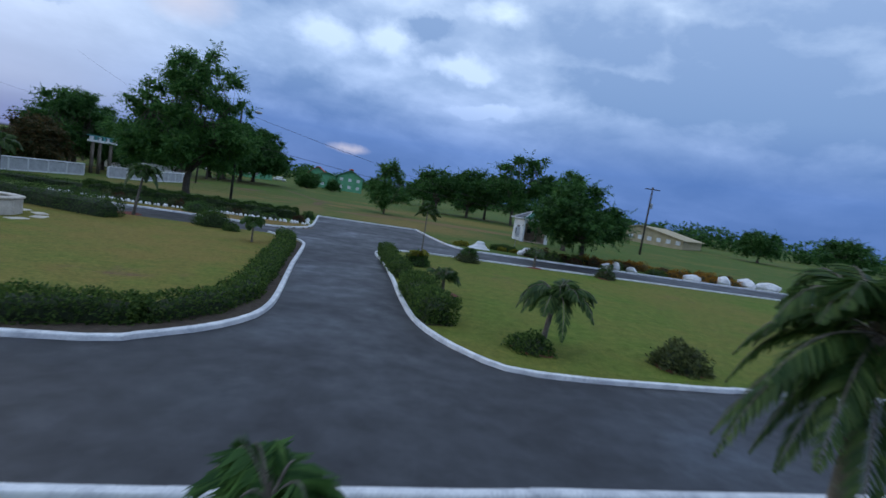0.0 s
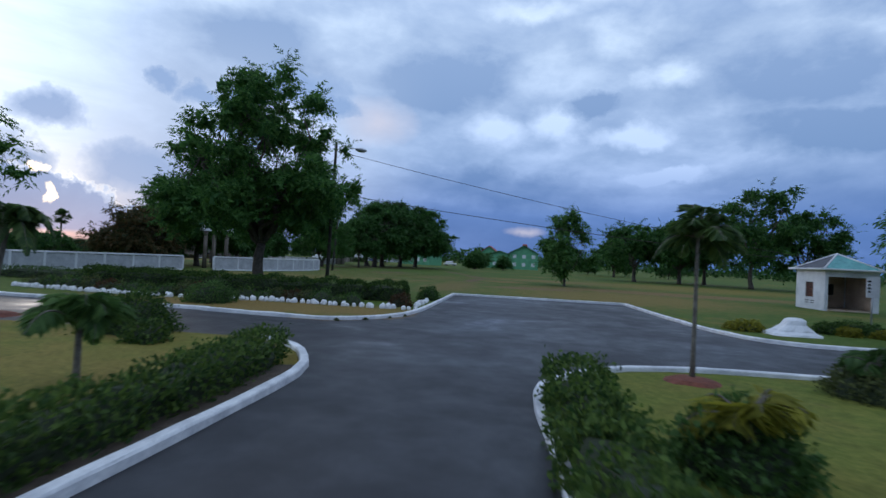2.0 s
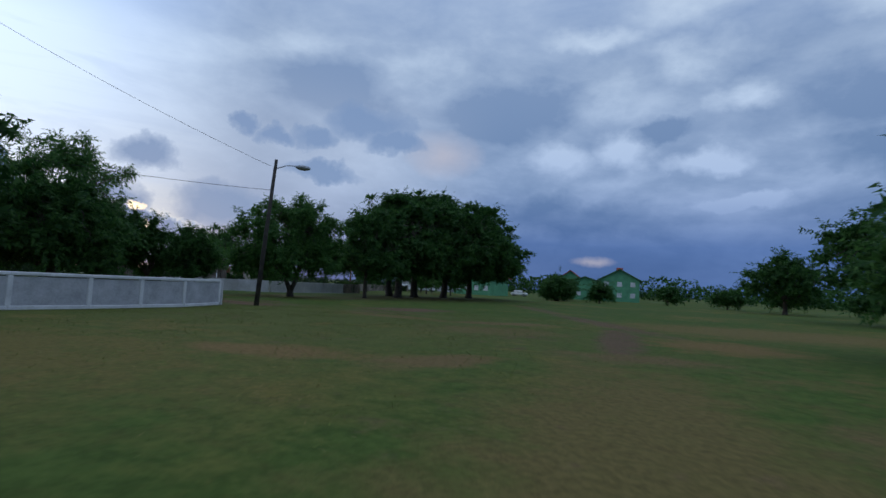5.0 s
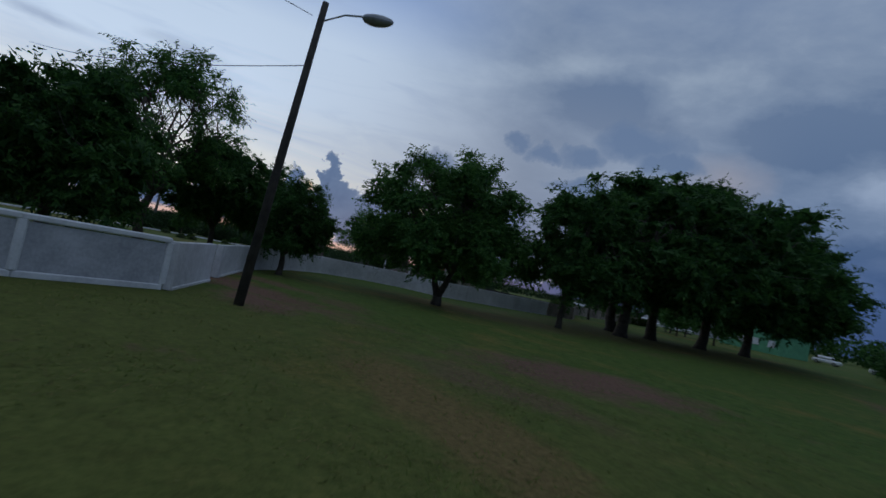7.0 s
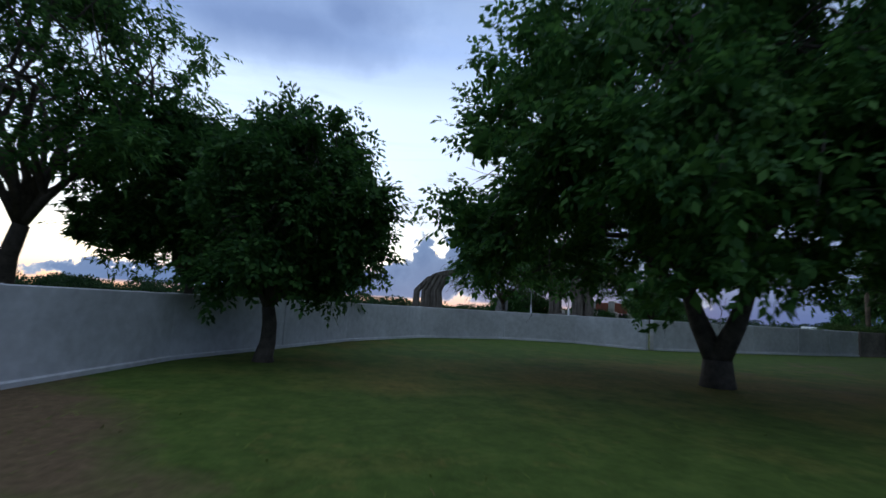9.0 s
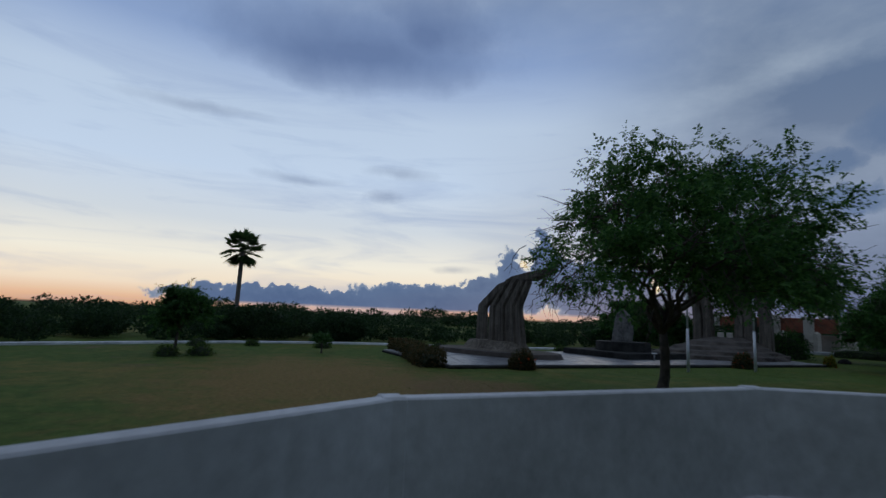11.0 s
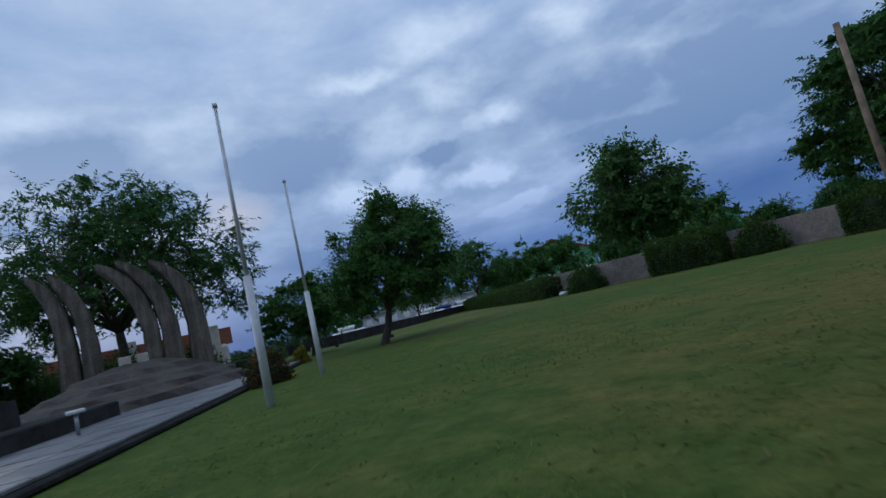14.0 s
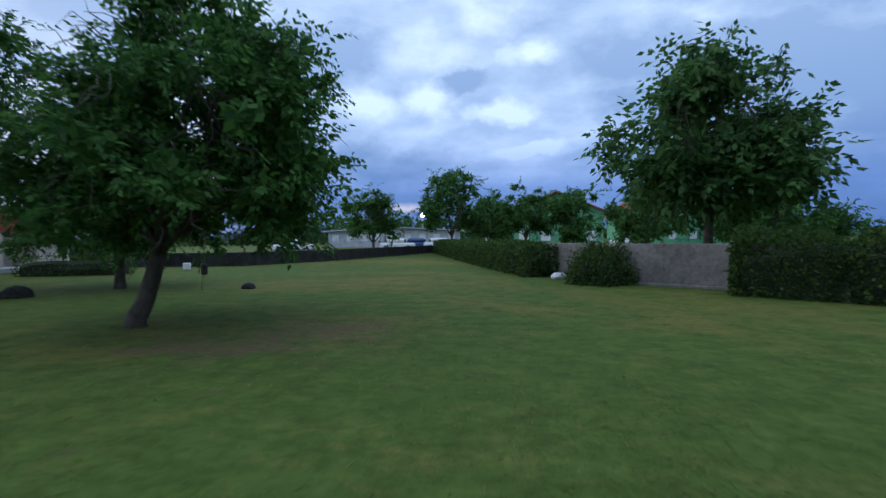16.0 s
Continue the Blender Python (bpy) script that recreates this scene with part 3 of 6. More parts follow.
def tree(x, y, h, r, label, seed, bole=0.28, girth=0.2, count=9000, leaf=0.26, limbs=6, twigs=4, blob=0.36,
         flat=0.8, lean=(0.0, 0.0), mat=None, name="tree", tips=0, low=0.0, spray=9, open_=0.0, off=(0.0, 0.0), forked=False, dense=1.0, dome=0.5, taper=0.0, hang=0, near=False):
    """A trunk that forks into limbs and boughs, with feathered sprays of leaves round the ends of the boughs.
    r and h are where the crown ends; low lets it hang below the fork; off shifts it sideways."""
    rng = np.random.default_rng(seed)
    mat = mat or LEAF
    count, leaf = (int(count * 1.5), leaf * 0.86) if near else (int(count * 0.95), leaf * 0.98)
    root = thing(name, x, y, 0, 0, label, "tree")
    runs = []
    fork = np.array([lean[0] * bole * h, lean[1] * bole * h, bole * h])
    bend = rng.normal(0, 0.03 * h * bole, 3) * (1, 1, 0)
    arms = [fork]
    if forked:
        low_fork = fork * 0.35
        runs.append(([(0, 0, -0.15), low_fork * 0.5, low_fork], [girth * 1.5, girth * 1.2, girth * 1.1]))
        arms = []
        for sg in (-1, 1):
            end = fork + (sg * 0.34 * h * bole, sg * 0.2 * h * bole, 0.35 * h * bole)
            arms.append(end)
            runs.append(([low_fork * 0.9, low_fork + (end - low_fork) * 0.5 + (sg * 0.06, 0, -0.04), end], [girth * 0.95, girth * 0.75, girth * 0.55]))
    else:
        runs.append(([(0, 0, -0.15), (0, 0, 0.1 * bole * h), fork * 0.35 + bend, fork * 0.7 + bend, fork], [girth * 1.7, girth * 1.2, girth, girth * 0.92, girth * 0.8]))
    foot = bole * h * (1 - low)
    zc, rz = foot + dome * (h - foot), (1 - dome) * (h - foot)
    rlow = dome * (h - foot)

    def tall(e):
        return math.sin(e) * (rz if e > 0 else rlow)

    centre = np.array([lean[0] * h * 0.6 + off[0], lean[1] * h * 0.6 + off[1], zc])
    blobs = []
    for i in range(limbs):
        an = 2 * math.pi * (i + rng.uniform(-0.3, 0.3)) / limbs
        el = rng.uniform(-0.25, 0.95)
        end = centre + np.array([math.cos(an) * math.cos(el) * r * 0.55, math.sin(an) * math.cos(el) * r * 0.55, tall(el) * 0.55])
        start = arms[i % len(arms)] * rng.uniform(0.94, 1.0)
        line = wavy(rng, start, end, 0.055 * r, 6, 0.03 * h)
        mid = line[3]
        runs.append((line, np.linspace(girth * 0.5, girth * 0.12, 7)))
        for j in range(twigs):
            a2, e2 = an + rng.uniform(-0.75, 0.75), rng.uniform(-0.75, 1.4)
            far = rng.uniform(0.5, 0.93)
            rr = r * far * (1 - taper * max(0.0, math.sin(e2)))
            tip = centre + np.array([math.cos(a2) * math.cos(e2) * rr, math.sin(a2) * math.cos(e2) * rr, tall(e2) * far])
            frm = mid * 0.6 + end * 0.4 if j % 2 else end
            runs.append((wavy(rng, frm, tip, 0.05 * r, 4), np.linspace(girth * 0.15, girth * 0.02, 5)))
            br = blob * r * rng.uniform(0.45, 1.15) * (1.25 - 0.5 * far) * (1 - 0.5 * taper * max(0.0, math.sin(e2)))
            blobs.append((*tip, br, br * flat))
    for i in range(limbs if open_ < 0.8 else 0):
        q = rng.normal(0, 0.32, 3).clip(-0.6, 0.6)
        blobs.append((*(centre + q * (r, r, min(rz, rlow))), blob * r * 1.25, blob * r * flat * 1.1))
    for i in range(tips):
        an, el = rng.uniform(0, 2 * math.pi), rng.uniform(-0.5, 1.2)
        a = centre + np.array([math.cos(an) * math.cos(el) * r, math.sin(an) * math.cos(el) * r, tall(el)]) * 0.72
        b = a + np.array([math.cos(an), math.sin(an), rng.uniform(-1.3, 0.5)]) * r * rng.uniform(0.08, 0.2)
        runs.append(([a, (a + b) / 2 + rng.normal(0, 0.08, 3), b], [0.010, 0.007, 0.003]))
    for i in range(hang):
        an, el = rng.uniform(0, 2 * math.pi), rng.uniform(-0.9, 0.1)
        a = centre + np.array([math.cos(an) * math.cos(el) * r, math.sin(an) * math.cos(el) * r, tall(el)]) * rng.uniform(0.6, 0.85)
        b = a + np.array([math.cos(an) * 0.5, math.sin(an) * 0.5, -rng.uniform(0.3, 0.8)])
        line = wavy(rng, a, b, 0.06, 5)
        runs.append((line, np.linspace(0.012, 0.005, 6)))
        for q in line[2:5]:
            e = q + rng.normal(0, 0.22, 3) + (0, 0, -0.14)
            runs.append(([q, (q + e) / 2 + rng.normal(0, 0.03, 3), e], [0.006, 0.005, 0.003]))
    put("trunk", tubes("trunk", runs, BARK), root)
    # sprays gathered in tufts over the skins of the boughs
    per = 4
    c, v = crown_points(rng, blobs, int(count * dense) // (spray * per), 0.6)
    c, v = np.repeat(c, per, 0), np.repeat(v, per, 0)
    fan = rng.normal(0, 0.75, c.shape)
    c, v = c + fan * leaf * 1.5, v + fan
    gap = 2.2 / (0.35 + 0.1 * r)
    hole = np.sin(c[:, 0] * gap + seed) * np.sin(c[:, 1] * gap * 1.1 + 1.3 * seed) * np.sin(c[:, 2] * gap * 1.25 + 0.7 * seed)
    keep = (c[:, 2] > 0.5) & (hole > -0.22)
    q = [sprays(rng, c[keep], v[keep], spray, leaf)]
    # thick shaded foliage inside each bough
    if open_ < 0.5:
        n = len(blobs) * 60
        c, v = crown_points(rng, [(*bl[:3], bl[3] * 0.68, bl[4] * 0.68) for bl in blobs], n, 0.2)
        keep = c[:, 2] > 0.6
        big = leaf * 1.25 + (0.02 if near else 0.045) * r
        q.append(leaves(rng, c[keep], v[keep], big, big * 0.6))
    q = np.concatenate(q)
    if not near:
        q = blades(q)
    put("crown", quads_mesh("crown", q, mat), root)
    return root


def frond(rng, base, az, rise, length, droop, leaflets, width, out_q, out_runs, blade=0.013):
    """One arching palm frond: its rib and its two rows of leaflets."""
    pts = []
    for i in range(9):
        s = i / 8
        reach = length * (s * math.cos(rise) - 0.12 * s * s * math.cos(rise))
        z = length * (s * math.sin(rise) - droop * (0.25 * s * s + 0.75 * s ** 3.2))
        pts.append(base + np.array([math.cos(az) * reach, math.sin(az) * reach, z]))
    pts = np.array(pts)
    out_runs.append((pts, np.linspace(0.022, 0.005, 9)))
    side = np.array([-math.sin(az), math.cos(az), 0])
    for i in range(leaflets):
        s = 0.14 + 0.86 * i / leaflets
        f = s * 8
        a = min(int(f), 7)
        p = pts[a] + (pts[a + 1] - pts[a]) * (f - a)
        way = pts[a + 1] - pts[a]
        way /= np.linalg.norm(way)
        l = width * (math.sin(math.pi * min(0.98, s * 0.9 + 0.1)) ** 0.7) * rng.uniform(0.85, 1.1)
        for sg in (-1, 1):
            d = side * sg + way * 0.75 + np.array([0, 0, rng.uniform(-1.0, -0.3)])
            d /= np.linalg.norm(d)
            n = np.cross(d, way)
            n /= np.linalg.norm(n) + 1e-9
            b = np.cross(n, d) * blade * (1 + length * 0.25)
            out_q.append([p, p + d * l * 0.45 + b, p + d * l + np.array([0, 0, -0.12 * l]), p + d * l * 0.45 - b])


def palm(x, y, h, length, seed, label, fronds=13, lean=(0, 0), girth=0.1, leaflets=26, width=0.42, name="palm_tree", mat=None, droop=0.75, up=1.25, rise=0.4, blade=0.013):
    rng = np.random.default_rng(seed)
    root = thing(name, x, y, 0, 0, label, "palm")
    top = np.array([lean[0], lean[1], h])
    trunk = [np.array([0, 0, -0.1]), top * 0.3, top * 0.7, top]
    put("trunk", tubes("trunk", [(trunk, [girth * 1.4, girth, girth * 0.9, girth * 0.8])], PALM_BARK, 9), root)
    q, runs = [], []
    for i in range(fronds):
        az = 2 * math.pi * i * 0.382 + rng.uniform(-0.2, 0.2)
        frond(rng, top, az, rng.uniform(rise, up), length * rng.uniform(0.8, 1.1), rng.uniform(0.5, 1.0) * droop, leaflets, width, q, runs, blade)
    put("fronds", quads_mesh("fronds", np.array(q), mat or PALM_LEAF), root)
    put("ribs", tubes("ribs", runs, PALM_BARK, 4), root)
    return root


# near-black colour standing for the shade deep inside hedges and shrubs
DARK_CORE = speckled("shade_dark_core", (0.012, 0.020, 0.008), (0.035, 0.05, 0.02), 6, 40, 0.95, 0.03)


def clump(x, y, r, h, seed, label, mat=None, count=900, leaf=0.12, name="shrub", group="", flowers=0):
    """A rounded shrub: stems and a solid shade-dark core inside, leaves over an uneven dome."""
    rng = np.random.default_rng(seed)
    root = thing(name, x, y, 0, 0, label, "shrub", group)
    v = rng.normal(0, 1, (count, 3))
    v /= np.linalg.norm(v, axis=1, keepdims=True)
    v[:, 2] = np.abs(v[:, 2])
    lump = 1 + 0.16 * np.sin(v[:, 0] * 5 + seed) * np.cos(v[:, 1] * 4 - seed) + rng.normal(0, 0.07, count)
    c = v * (r, r, h) * (lump * rng.uniform(0.72, 1.0, count))[:, None]
    runs = []
    for i in range(7):
        an = i * 0.9 + rng.uniform(0, 0.5)
        e = np.array([math.cos(an) * r * 0.6, math.sin(an) * r * 0.6, h * rng.uniform(0.5, 0.85)])
        runs.append(([np.array([0, 0, -0.05]), e * 0.5, e], [0.03, 0.02, 0.008]))
    put("stem_base", tubes("stem_base", runs, BARK, 5), root)
    put("leaves", quads_mesh("leaves", leaves(rng, c, v, leaf, leaf * 0.5), mat or HEDGE_LEAF), root)
    # solid dark dome behind the leaves, its colour standing for the shade within
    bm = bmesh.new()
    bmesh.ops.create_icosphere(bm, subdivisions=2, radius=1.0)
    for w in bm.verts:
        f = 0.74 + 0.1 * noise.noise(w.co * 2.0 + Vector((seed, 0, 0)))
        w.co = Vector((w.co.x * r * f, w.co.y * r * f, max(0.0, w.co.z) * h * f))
    part("shade_core", bm, DARK_CORE, root)
    if flowers:
        k = rng.choice(count, flowers)
        ob = put("flowers", quads_mesh("flowers", leaves(rng, c[k] * 1.04, v[k], 0.09, 0.08), FLOWER), root, label="small red-orange flowers")
        ob["kind"] = "stuff"
    return root


def hedge(points, width, height, seed, label, mat=None, leaf=0.09, dens=220, round_=0.35, wobble=0.06, tilt=0.0):
    """A clipped hedge along a line of points: a solid core coloured as inner shade, and leaves over its faces."""
    rng = np.random.default_rng(seed)
    pts = np.array(points, float)
    seg = np.linalg.norm(np.diff(pts, axis=0), axis=1)
    total = seg.sum()
    cum = np.r_[0, np.cumsum(seg)]
    root = thing("hedge", pts[0][0], pts[0][1], 0, 0, label, "hedge")
    off = np.array([pts[0][0], pts[0][1]])

    def along(s):
        return np.stack([np.interp(s, cum, pts[:, 0]), np.interp(s, cum, pts[:, 1])], -1)

    steps = max(4, int(total / 0.5))
    s = np.linspace(0, total, steps)
    p = along(s)
    w = np.gradient(p, axis=0)
    w /= np.linalg.norm(w, axis=1, keepdims=True)
    nrm = np.stack([-w[:, 1], w[:, 0]], -1)
    prof = [(-0.46, 0.02), (-0.48, 0.4), (-0.44, 0.78), (-0.28, 0.95), (0.28, 0.95), (0.44, 0.78), (0.48, 0.4), (0.46, 0.02)]
    verts, faces = [], []
    for i in range(steps):
        end = min(1.0, 0.72 + 0.28 * min(i, steps - 1 - i))
        for a, b in prof:
            jit = 1 + rng.normal(0, wobble)
            xy = p[i] - off + nrm[i] * a * width * 0.8 * jit * end
            verts.append((xy[0], xy[1], b * height * 0.84 * (1 + rng.normal(0, wobble * 0.7)) * end))
    m = len(prof)
    for i in range(steps - 1):
        for j in range(m - 1):
            faces.append((i * m + j, (i + 1) * m + j, (i + 1) * m + j + 1, i * m + j + 1))
    faces += [tuple(range(m)), tuple((steps - 1) * m + j for j in range(m - 1, -1, -1))]
    put("shade_core", mesh_of("shade_core", verts, faces, DARK_CORE), root)
    n = int(total * dens * (width + 2 * height) / 2.4)
    ss = rng.uniform(-0.12, total + 0.12, n)
    around = rng.uniform(0, 1, n)
    side = height / (2 * height + width)
    a = np.where(around < side, -0.5, np.where(around > 1 - side, 0.5, (around - side) / (1 - 2 * side) - 0.5))
    b = np.where(around < side, around / side, np.where(around > 1 - side, (1 - around) / side, 1.0))
    corner = np.clip(np.abs(a) * 2 - (1 - round_), 0, 1) / round_ * (b > 0.99)
    b = b - (0.12 if round_ < 0.5 else 0.32) * corner ** 2
    sway = 0.07 * np.sin(ss * 2.1 + seed) + 0.06 * np.sin(ss * 4.7 + 2 * seed) + 0.05 * np.sin(ss * 9.1)
    xy = along(np.clip(ss, 0, total))
    ww = np.stack([np.interp(ss, s, nrm[:, 0]), np.interp(ss, s, nrm[:, 1])], -1)
    tang = np.stack([ww[:, 1], -ww[:, 0]], -1)
    xy = xy + tang * (ss - np.clip(ss, 0, total))[:, None] - off + ww * (a * width * (1 + sway))[:, None]
    c = np.concatenate([xy, (np.maximum(b, 0.03) * height * (1 + sway))[:, None]], 1) + rng.normal(0, 0.05, (n, 3))
    c[:, 2] = np.maximum(c[:, 2], 0.03)
    out = np.concatenate([ww * (a * 1.2)[:, None], (b > 0.8)[:, None] * 0.8], 1)
    for s_end, sg, nn, tt in ((0, -1, nrm[0], w[0]), (total, 1, nrm[-1], w[-1])):
        m_ = int(dens * width * height * 0.9)
        ea, eb = rng.uniform(-0.5, 0.5, m_), rng.uniform(0.0, 1.0, m_)
        bulge = 0.22 * np.sqrt(np.clip(1 - (2 * ea) ** 2, 0, 1)) * np.sqrt(np.clip(1 - eb ** 3, 0, 1))
        e_xy = along(s_end) - off + tt * sg * bulge[:, None] + nn * (ea * width)[:, None]
        c = np.concatenate([c, np.concatenate([e_xy, (eb * height * 0.97 + 0.03)[:, None]], 1) + rng.normal(0, 0.04, (m_, 3))])
        out = np.concatenate([out, np.tile([tt[0] * sg, tt[1] * sg, 0.3], (m_, 1))])
    put("leaves", quads_mesh("leaves", leaves(rng, c, out, leaf, leaf * 0.55, 0.6), mat or HEDGE_LEAF), root)
    return root




# ---- ground, road, kerbs ----
def sheet(name, outline, z, mat, label="", category="", kind="structure"):
    bm = bmesh.new()
    vs = [bm.verts.new((px, py, z)) for px, py in outline]
    for tri in tessellate_polygon([[Vector((px, py, 0)) for px, py in outline]]):
        bm.faces.new([vs[i] for i in tri])
    bm.normal_update()
    for f in bm.faces:
        if f.normal.z < 0:
            f.normal_flip()
    ob = part(name, bm, mat, None)
    return tagged(ob, label, category, "", kind)


sheet("ground", [(-4500, -4500), (4500, -4500), (4500, 4500), (-4500, 4500)], 0.0, GRASS, "mown grass with dry and bare patches", "ground")


def smooth_line(points, step=0.6):
    """A Catmull-Rom line through the points."""
    p = [np.array(points[0])] + [np.array(q, float) for q in points] + [np.array(points[-1])]
    out = []
    for i in range(1, len(p) - 2):
        n = max(1, int(np.linalg.norm(p[i + 1] - p[i]) / step))
        for j in range(n):
            t = j / n
            out.append(0.5 * (2 * p[i] + (p[i + 1] - p[i - 1]) * t + (2 * p[i - 1] - 5 * p[i] + 4 * p[i + 1] - p[i + 2]) * t * t
                              + (3 * p[i] - p[i - 1] - 3 * p[i + 1] + p[i + 2]) * t ** 3))
    out.append(p[-1].astype(float))
    return out


K_LEFT = [(-34, 8.9), (-20, 12.2), (-7.8, 15.1), (-5.5, 16.5), (-4.5, 18.3), (-4.4, 20.2), (-5.1, 23.6), (-6.0, 27.5), (-6.8, 31.4), (-7.5, 34.4), (-8.2, 35.6), (-9.1, 36.5), (-10.5, 37.1)]
K_RIGHT = [(40, 26.8), (12.1, 20.0), (8.2, 18.9), (3.2, 17.8), (1.45, 18.6), (0.0, 20.8), (-0.9, 24.2), (-1.65, 28.0), (-2.6, 32.2), (-3.3, 34.6), (-3.5, 35.9), (-3.2, 37.0), (-2.6, 37.95), (-1.4, 38.9), (1.6, 39.9), (12.0, 42.4), (40, 49.0)]
K_FAR_LEFT = [(-44, 34.2), (-18.5, 39.85), (-15.4, 40.35), (-12.6, 40.8), (-11.1, 41.3), (-10.4, 42.3), (-9.98, 43.6), (-10.1, 45.6), (-10.6, 48.2), (-12.35, 56.15)]
K_FAR_RIGHT = [(-2.65, 58.7), (-0.5, 51.2), (0.95, 47.4), (2.5, 46.0), (5.2, 46.3), (12.9, 48.0), (29.0, 52.0), (46, 56.2)]
K_NEAR = [(-40, 2.2), (-4.0, 10.8), (-2.4, 11.2), (1.8, 12.3), (6.6, 13.5), (44, 22.5)]
LINES = {n: smooth_line(p) for n, p in (("left", K_LEFT), ("right", K_RIGHT), ("farleft", K_FAR_LEFT), ("farright", K_FAR_RIGHT), ("near", K_NEAR), ("end", [(-12.35, 56.15), (-2.65, 58.7)]))}
road_outline = LINES["near"] + LINES["farright"][::-1] + LINES["farleft"][::-1]
sheet("road", [(p[0], p[1]) for p in road_outline], 0.006, ASPHALT, "damp dark asphalt drive with worn wet streaks", "road")
sheet("lawn_left", [(p[0], p[1]) for p in LINES["left"]] + [(-13.0, 36.4), (-17.8, 35.0), (-24, 34.2), (-42, 30.5)], 0.03, DRY_LAWN, "dry yellowish lawn island beside the drive", "lawn")
sheet("lawn_right", [(p[0], p[1]) for p in LINES["right"]], 0.03, GREEN_LAWN, "mown green lawn island beside the drive", "lawn")



def bed(name, line, near, far, lo, hi):
    """A strip of bare soil beside a kerb, ragged on its lawn side."""
    rng = np.random.default_rng(5)
    pts = np.array(line)
    w = np.gradient(pts, axis=0)
    w /= np.linalg.norm(w, axis=1, keepdims=True) + 1e-9
    n = np.stack([-w[:, 1], w[:, 0]], -1)
    pick = [i for i in range(len(pts)) if lo <= pts[i][1] <= hi and pts[i][0] < 1.6]
    verts, faces = [], []
    for i in pick:
        for q in (pts[i] + n[i] * near, pts[i] + n[i] * (far + math.copysign(rng.uniform(-0.12, 0.12), far))):
            verts.append((q[0], q[1], 0.036))
    for i in range(len(pick) - 1):
        face = (2 * i, 2 * i + 1, 2 * i + 3, 2 * i + 2)
        faces.append(face if far < 0 else face[::-1])
    return tagged(put(name, mesh_of(name, verts, faces, SOIL)), "dark bare soil between kerb and hedge", "soil", "", "structure")


bed("soil_left", LINES["left"], 0.05, 1.15, 9.0, 35.4)
bed("soil_right", LINES["right"], -0.05, -1.1, 20.6, 26.2)


def kerb(name, line, width=0.2, height=0.15, label="whitewashed concrete kerb, chipped along its edge", mat=None):
    rng = np.random.default_rng(len(line))
    pts = np.array(line)
    w = np.gradient(pts, axis=0)
    w /= np.linalg.norm(w, axis=1, keepdims=True) + 1e-9
    n = np.stack([-w[:, 1], w[:, 0]], -1)
    prof = [(-0.5, -0.05), (-0.5, 0.8), (-0.4, 1.0), (0.4, 1.0), (0.5, 0.8), (0.5, -0.05)]
    verts, faces = [], []
    for i in range(len(pts)):
        up = 1 + rng.normal(0, 0.035)
        for a, b in prof:
            q = pts[i] + n[i] * a * width * (1 + rng.normal(0, 0.03))
            verts.append((q[0], q[1], b * height * up))
    m = len(prof)
    for i in range(len(pts) - 1):
        for j in range(m - 1):
            faces.append((i * m + j, i * m + j + 1, (i + 1) * m + j + 1, (i + 1) * m + j))
    faces += [tuple(range(m - 1, -1, -1)), tuple((len(pts) - 1) * m + j for j in range(m))]
    return tagged(put(name, mesh_of(name, verts, faces, mat or KERB_WHITE)), label, "kerb", "", "structure")


for key, line in LINES.items():
    kerb("kerb_" + key, line, 0.15 if key in ("end", "right") else 0.18, 0.13)

# ---- boundary walls ----
def panel_wall(name, points, height=1.3, bay=2.35, thick=0.16):
    """A white-framed garden wall: pillars, a cap, a plinth and recessed grey panels."""
    root = thing(name, points[0][0], points[0][1], 0, 0, "low garden wall with white frame and stained grey panels", "wall", "", "structure")
    ox, oy = points[0]
    for (x0, y0), (x1, y1) in zip(points, points[1:]):
        run = math.hypot(x1 - x0, y1 - y0)
        n = max(1, round(run / bay))
        an = math.degrees(math.atan2(y1 - y0, x1 - x0))
        for i in range(n):
            l = run / n
            cx, cy = x0 + (x1 - x0) * (i + 0.5) / n - ox, y0 + (y1 - y0) * (i + 0.5) / n - oy
            at = pose(cx, cy, 0, 0, 0, an)
            part("panel", box(l - 0.1, thick * 0.5, height - 0.3, 0, 0, 0.14, 0.01), PANEL_GREY, root, "", at)
            part("cap", box(l + 0.02, thick * 1.25, 0.13, 0, 0, height - 0.13, 0.025), PAINT_WHITE, root, "", at)
            part("plinth", box(l + 0.01, thick * 1.15, 0.16, 0, 0, -0.02, 0.025), PAINT_WHITE, root, "", at)
            part("pillar", box(0.17, thick * 1.1, height - 0.25, -l / 2, 0, 0.13, 0.02), PAINT_WHITE, root, "", at)
        part("pillar", box(0.17, thick * 1.1, height - 0.25, l / 2, 0, 0.13, 0.02), PAINT_WHITE, root, "", at)
    return root


